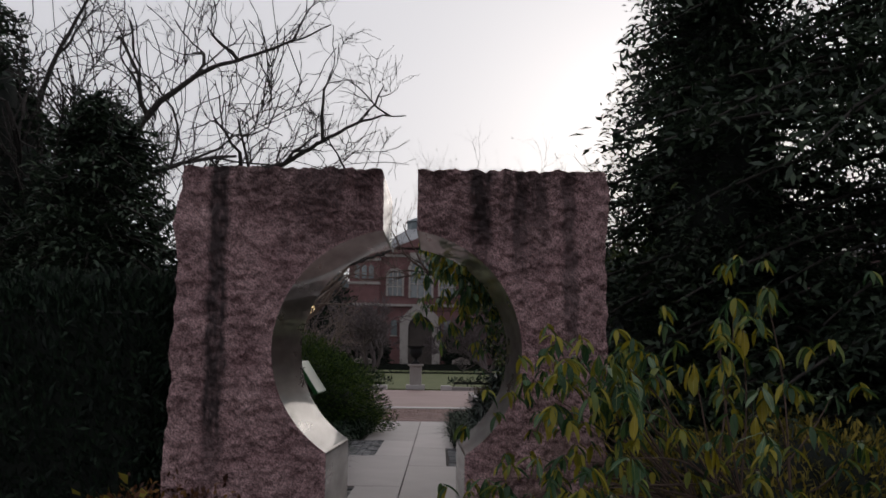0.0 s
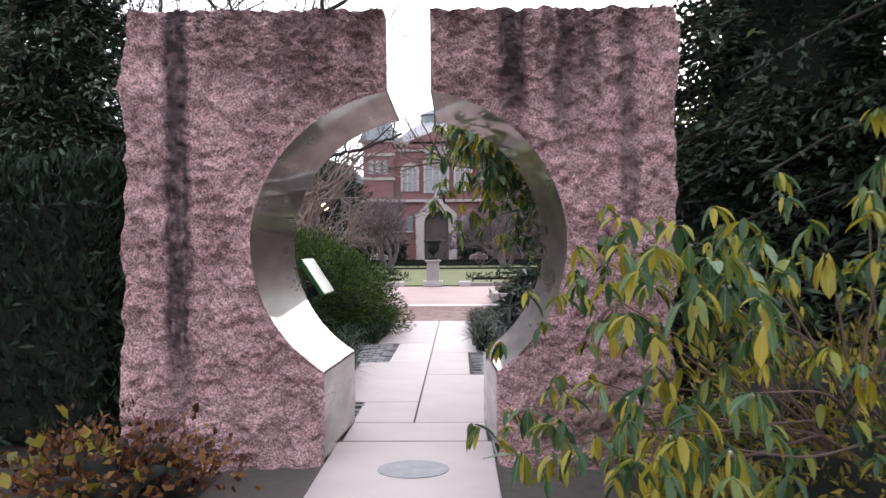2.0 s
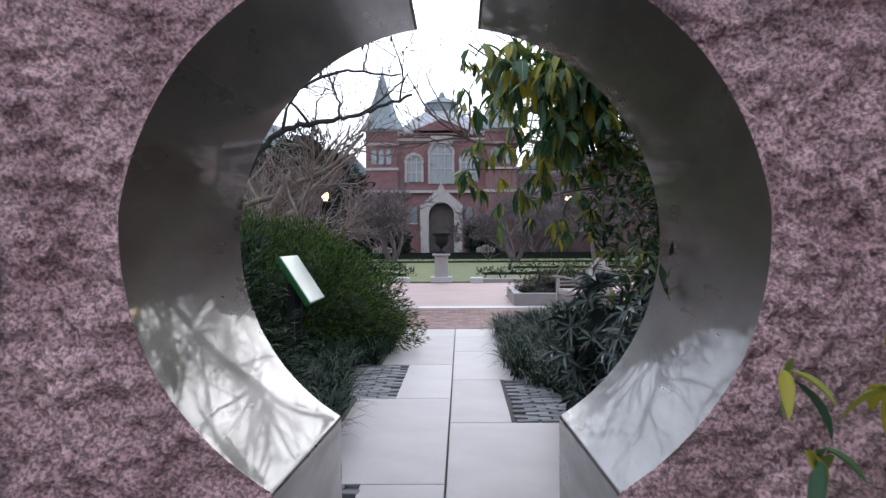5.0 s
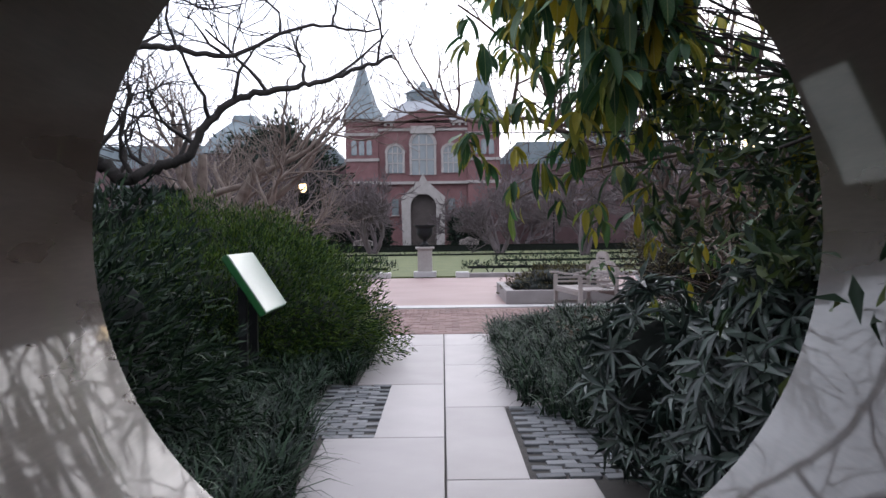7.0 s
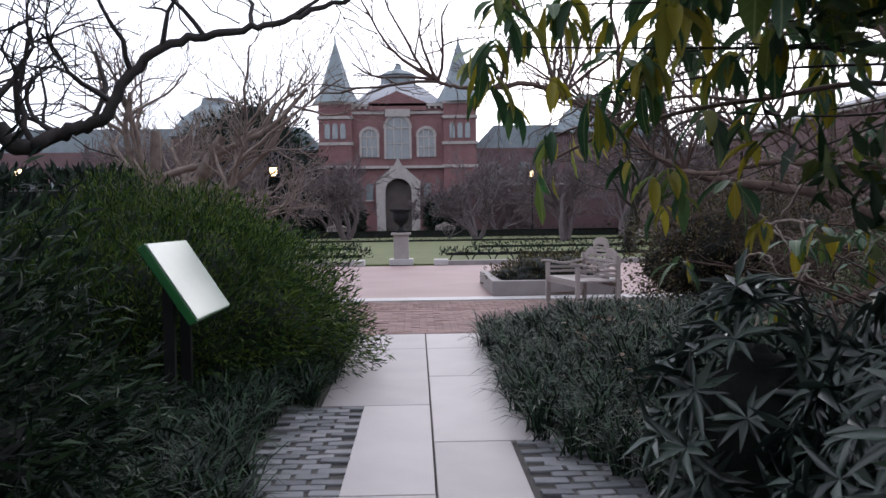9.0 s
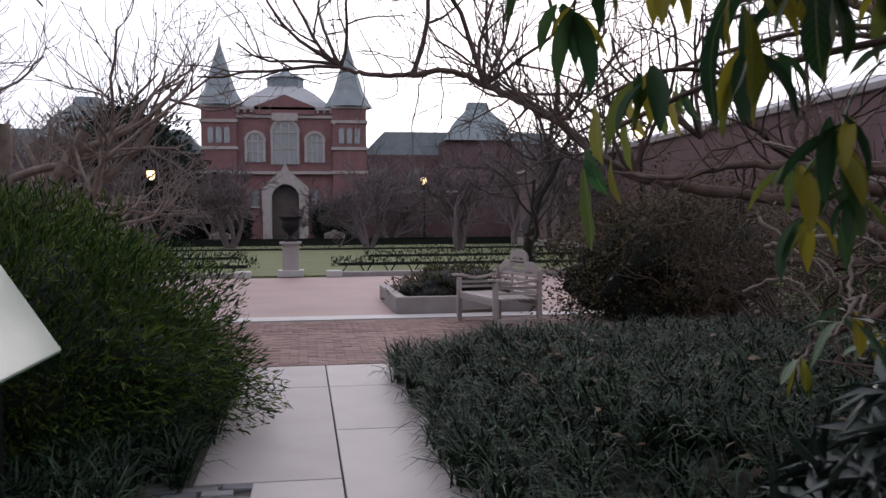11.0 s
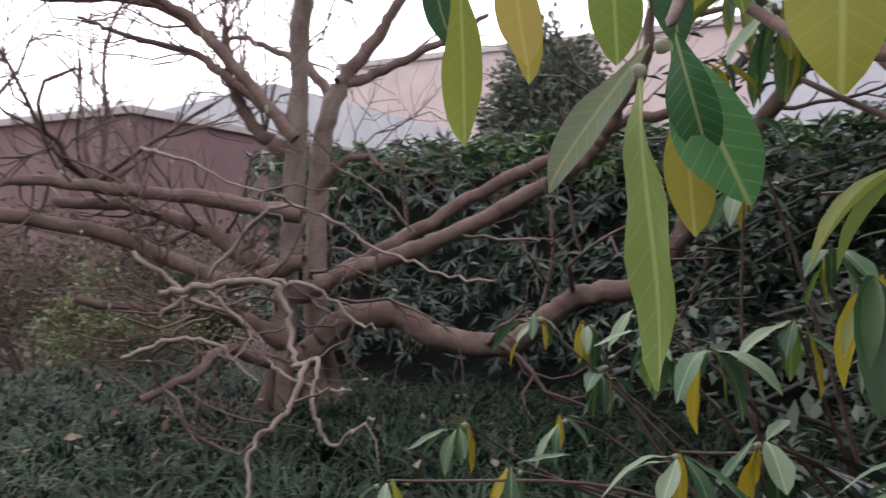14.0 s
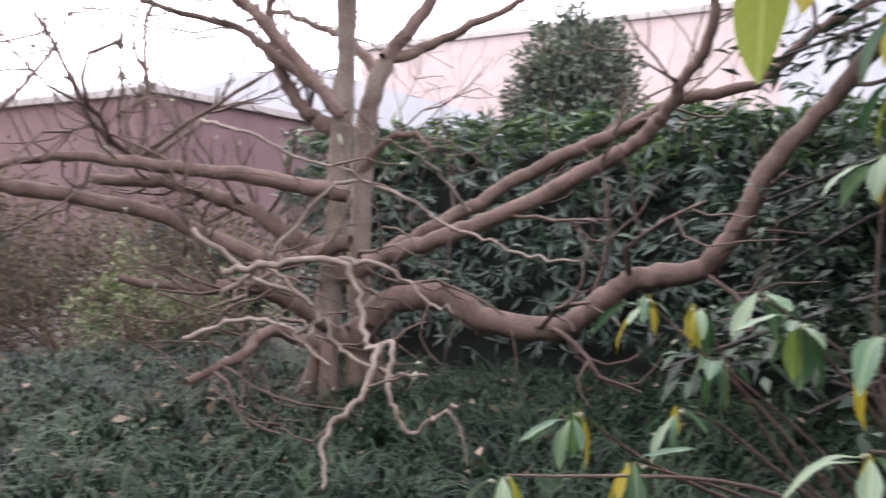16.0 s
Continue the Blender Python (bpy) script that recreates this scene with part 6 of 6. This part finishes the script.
# ---- the magnolia with its long low limbs ----
def magnolia():
    r = np.random.default_rng(101)
    F = np.array((4.15, 15.0, 0.0))
    th = tagged(empty("magnolia_tree", Matrix.Translation(F)), "old leafless magnolia with long twisting low limbs", "tree")
    twigs, tips = {}, []
    for kind, r0, r1, pts in MAGNOLIA:
        p = np.array(pts) - F
        if kind == "trunk":
            p = np.vstack([p[0] * np.array((1, 1, 0)) + np.array((0, 0, -0.05)), p])
        line = spline(p, 7)
        line[1:-1] += r.normal(size=(len(line) - 2, 3)) * 0.007
        rad = np.linspace(r0, r1, len(line)) * (0.55 if r0 == 0.1 and len(pts) > 8 else 0.78) * (1 + 0.14 * np.array([noise.fractal(Vector((k * 0.22, r0 * 90, 3)), 0.8, 2.0, 3) for k in range(len(line))])) * (1 + r.normal(size=len(line)) * 0.02)
        if kind == "trunk":
            rad[:8] *= np.linspace(1.45, 1.0, 8)
        V, Fq = tubes([(line, rad)], 12)
        raw(kind, V, Fq, BARK if kind == "trunk" else BARK_WARM, th, smooth=True)
        if kind == "limb":
            for k in range(int(len(line) * (0.1 if p[-1][1] < -0.5 else 0.55))):
                i = r.integers(len(line) // 3, len(line) - 1)
                ax = unit(line[i + 1] - line[i])
                side = unit(np.cross(ax, r.normal(size=3)))
                grow(line[i], ax * 0.5 + side + np.array((0, 0, 0.25)), r.uniform(0.5, 1.1), rad[i] * 0.28, 1, r, twigs, 0.26, (1, 3), 0.62, 0.1, 6, tips=tips)
    # crown above
    for s in ((3.77, 14.69, 3.47), (4.76, 14.44, 3.66), (3.79, 15.44, 3.2), (4.23, 12.63, 2.84), (4.80, 11.92, 2.8), (2.96, 16.52, 3.26), (1.12, 17.92, 2.76), (-0.23, 18.81, 3.07), (2.23, 16.86, 1.83), (1.69, 17.43, 2.37), (3.4, 16.2, 1.9), (3.0, 17.2, 2.2)):
        for k in range(6):
            grow(np.array(s) - F, r.normal(size=3) * 0.5 + np.array((-0.15, 0.1, 0.75)), r.uniform(0.9, 1.6), 0.022, 2, r, twigs, 0.2, (2, 3), 0.68, 0.1, 6, tips=tips)
    for s in ((1.12, 17.92, 2.76), (1.69, 17.43, 2.37), (0.48, 18.39, 2.94), (2.96, 16.52, 3.26), (3.26, 16.51, 3.17)):
        grow(np.array(s) - F, (r.normal() * 0.3, r.normal() * 0.3, 1.0), r.uniform(1.6, 2.3), 0.03, 3, r, twigs, 0.2, (2, 3), 0.66, 0.08, 6, tips=tips)
    for r0, r1, pts in PALE_TWIGS:
        line = spline(np.array(pts) - F, 7)
        line[1:-1] += r.normal(size=(len(line) - 2, 3)) * 0.006
        V, Fq = tubes([(line, np.linspace(r0, r1, len(line)))], 7)
        raw("twig", V, Fq, BARK, th, "pale twisted low twig", smooth=True)
        tips.append((line[-1], unit(line[-1] - line[-2])))
        for k in range(3):
            i = r.integers(3, len(line) - 1)
            grow(line[i], unit(line[i] - line[i - 1]) + r.normal(size=3) * 0.7, r.uniform(0.12, 0.3), 0.005, 0, r, twigs, 0.4, tips=tips)
    # low tangle of pale twisted twigs before the trunk
    for k in range(9):
        s = np.array((r.uniform(2.2, 4.0), r.uniform(14.4, 15.4), r.uniform(0.7, 1.3))) - F
        grow(s, np.array((r.uniform(-1, 0.4), r.uniform(-1, 0.2), r.uniform(-0.3, 0.4))), r.uniform(0.5, 1.0), 0.013, 1, r, twigs, 0.36, (1, 2), 0.6, 0.0, 9, tips=tips)
    # straight shoots standing on the limbs
    for k in range(40):
        pts = MAGNOLIA[r.choice((4, 5, 7, 7, 8, 8, 9))][3]
        i = r.integers(1, len(pts) - 1)
        s = np.array(pts[i]) - F
        grow(s, np.array((r.normal() * 0.15, r.normal() * 0.15, 1)), r.uniform(0.4, 1.0), 0.008, 0, r, twigs, 0.06, tips=tips)
    for depth, sides, nm in ((3, 5, "upper_limb_mass"), (2, 5, "branch_mass"), (1, 4, "twig_mass"), (0, 4, "fine_twig_mass")):
        if twigs.get(depth):
            V, Fq = tubes(twigs[depth], sides)
            ob = raw(nm, V, Fq, TWIG, th, smooth=True)
            ob["kind"] = "stuff"
    # furry buds at the twig ends
    sel = [tips[k] for k in r.choice(len(tips), min(260, len(tips)), replace=False)]
    P = np.array([t[0] for t in sel])
    D = np.array([t[1] for t in sel])
    V, Fq = tubes([(np.stack([p, p + 0.015 * d, p + 0.03 * d, p + 0.042 * d]), np.array((0.004, 0.009, 0.008, 0.001))) for p, d in zip(P, D)], 6)
    ob = raw("bud_mass", V, Fq, BUD, th, "pale furry winter buds", smooth=True)
    ob["kind"] = "stuff"


magnolia()


def twiggy_shrub(name, label, x, y, height, seed, mat, leaf_mat, stems, n_leaf, size, depth=3, spread=0.6, low=0.0, reach=99):
    r = np.random.default_rng(seed)
    th = tagged(empty(name, Matrix.Translation((x, y, 0))), label, "shrub")
    out, tips = {}, []
    for s in range(stems):
        a = r.uniform(0, 6.28)
        grow((0.1 * math.cos(a), 0.1 * math.sin(a), -0.03), (spread * math.cos(a), spread * math.sin(a), 1.0), height * 0.5, 0.018, depth, r, out, 0.28, (2, 3), 0.7, 0.04, 6, tips=tips)
    if x - 0.4 < 3 and y < 12:
        # kept pruned back from the path
        out = {k: [q for q in v if q[0][:, 0].min() + x > 0.35 + 0.25 * max(0, 2 - q[0][:, 2].max())] for k, v in out.items()}
    if reach < 99:
        out = {k: [q for q in v if k == depth or q[0][:, 1].max() + y < reach] for k, v in out.items()}
    if low:
        out = {k: [q for q in v if k == depth or q[0][:, 2].min() > low] for k, v in out.items()}
    for q in out[depth]:
        V, Fq = tubes([q], 6)
        raw("stem", V, Fq, mat, th, smooth=True)
    V, Fq = tubes([p for k in out if k != depth for p in out[k]], 4)
    ob = raw("twig_mass", V, Fq, mat, th)
    ob["kind"] = "stuff"
    if n_leaf:
        allp = np.concatenate([p[0] for k in (0, 1) for p in out[k]])
        P = allp[r.integers(0, len(allp), n_leaf)] + r.normal(size=(n_leaf, 3)) * 0.05
        D = r.normal(size=(n_leaf, 3)) + np.array((0, 0, -0.4))
        L = r.uniform(0.6, 1.3, n_leaf) * size
        V, Fq = leaves(LEAF_MID, P, D, r.normal(size=(n_leaf, 3)), L, L * 0.3)
        ob = raw("foliage", V, Fq, leaf_mat, th)
        ob["kind"] = "stuff"
    return th


twiggy_shrub("sparse_shrub", "half-bare shrub with olive and brown leaves behind the bench", 4.7, 21.4, 3.1, 111, TWIG, OLIVE, 16, 7000, 0.07, spread=0.42)
twiggy_shrub("sparse_shrub", "half-bare brown shrub under the magnolia limbs", 5.4, 19.6, 2.7, 112, TWIG, OLIVE, 16, 5000, 0.07)
PIERIS = leafy("pale_pieris_leaf", [(0.06, 0.13, 0.03), (0.20, 0.27, 0.08), (0.50, 0.52, 0.30)], 0.5, glow=0.25)
twiggy_shrub("pieris_shrub", "low shrub with pale green new leaves below the magnolia", 4.95, 17.6, 1.9, 113, TWIG, PIERIS, 9, 4200, 0.07)
# Shade among these leaves is put into their darker colours.
PAPER_GLOOM = leafy("shaded_evergreen_leaf", [(0.02, 0.05, 0.02), (0.05, 0.10, 0.03), (0.11, 0.15, 0.03)], 0.5, glow=0.25)
twiggy_shrub("bare_shrub", "tangled bare twigs of a shrub beside the path", 3.0, 10.5, 3.6, 114, BARK_DARK, PAPER_GLOOM, 18, 1800, 0.13, spread=0.5, reach=10.9)
twiggy_shrub("bare_shrub", "tall tangled shrub with leafy top beside the path", 2.2, 10.4, 3.7, 115, BARK_DARK, PAPER_GLOOM, 20, 3600, 0.12, spread=0.5, low=1.75, reach=10.85)
twiggy_shrub("bare_shrub", "dark spreading shrub with crossing branches beside the gate", 2.5, 9.9, 2.5, 118, BARK_DARK, PAPER_GLOOM, 26, 7000, 0.10, spread=1.25, low=1.1, reach=10.9)
mound_shrub("olive_shrub", "dense olive-brown shrub behind the bench", (4.7, 21.9, 0.6), (1.8, 1.1, 1.3), 15000, OLIVE, 0.07, 116, width=0.5, amp=0.45, body=0.7, inner=0.6)
mound_shrub("olive_shrub", "dense olive-brown shrub below the brick pavilion", (8.2, 21.0, 0.5), (2.1, 1.2, 1.4), 12000, OLIVE, 0.08, 117, width=0.5, amp=0.6, body=0.55, inner=0.5)


def plant_label(x, y, z):
    th = tagged(empty("plant_label", Matrix.Translation((x, y, z))), "small white plant label on a metal stake", "label")
    part("plate", box(0, 0, 0.16, 0.10, 0.006, 0.06, 0.002, Matrix.Rotation(radians(-25), 4, "X")), WHITE_STONE, th)
    part("stake", box(0, 0.03, 0.05, 0.012, 0.006, 0.2), IRON, th)
    th.rotation_euler = (0, 0, radians(-45))


plant_label(4.35, 16.25, 0.32)


def stake_hook(x, y, z):
    th = tagged(empty("garden_stake", Matrix.Translation((x, y, z))), "thin black iron stake with a hooked top in the lilyturf", "stake")
    a = np.linspace(0, math.pi * 1.15, 12)
    pts = np.vstack([[(0, 0, -0.25), (0, 0, 0.2)], np.stack([-0.055 + 0.055 * np.cos(a), 0 * a, 0.3 + 0.055 * np.sin(a)], 1)])
    V, Fq = tubes([(pts, np.full(len(pts), 0.006))], 6)
    raw("hooked_rod", V, Fq, IRON, th, smooth=True)


stake_hook(1.25, 13.7, 0.25)
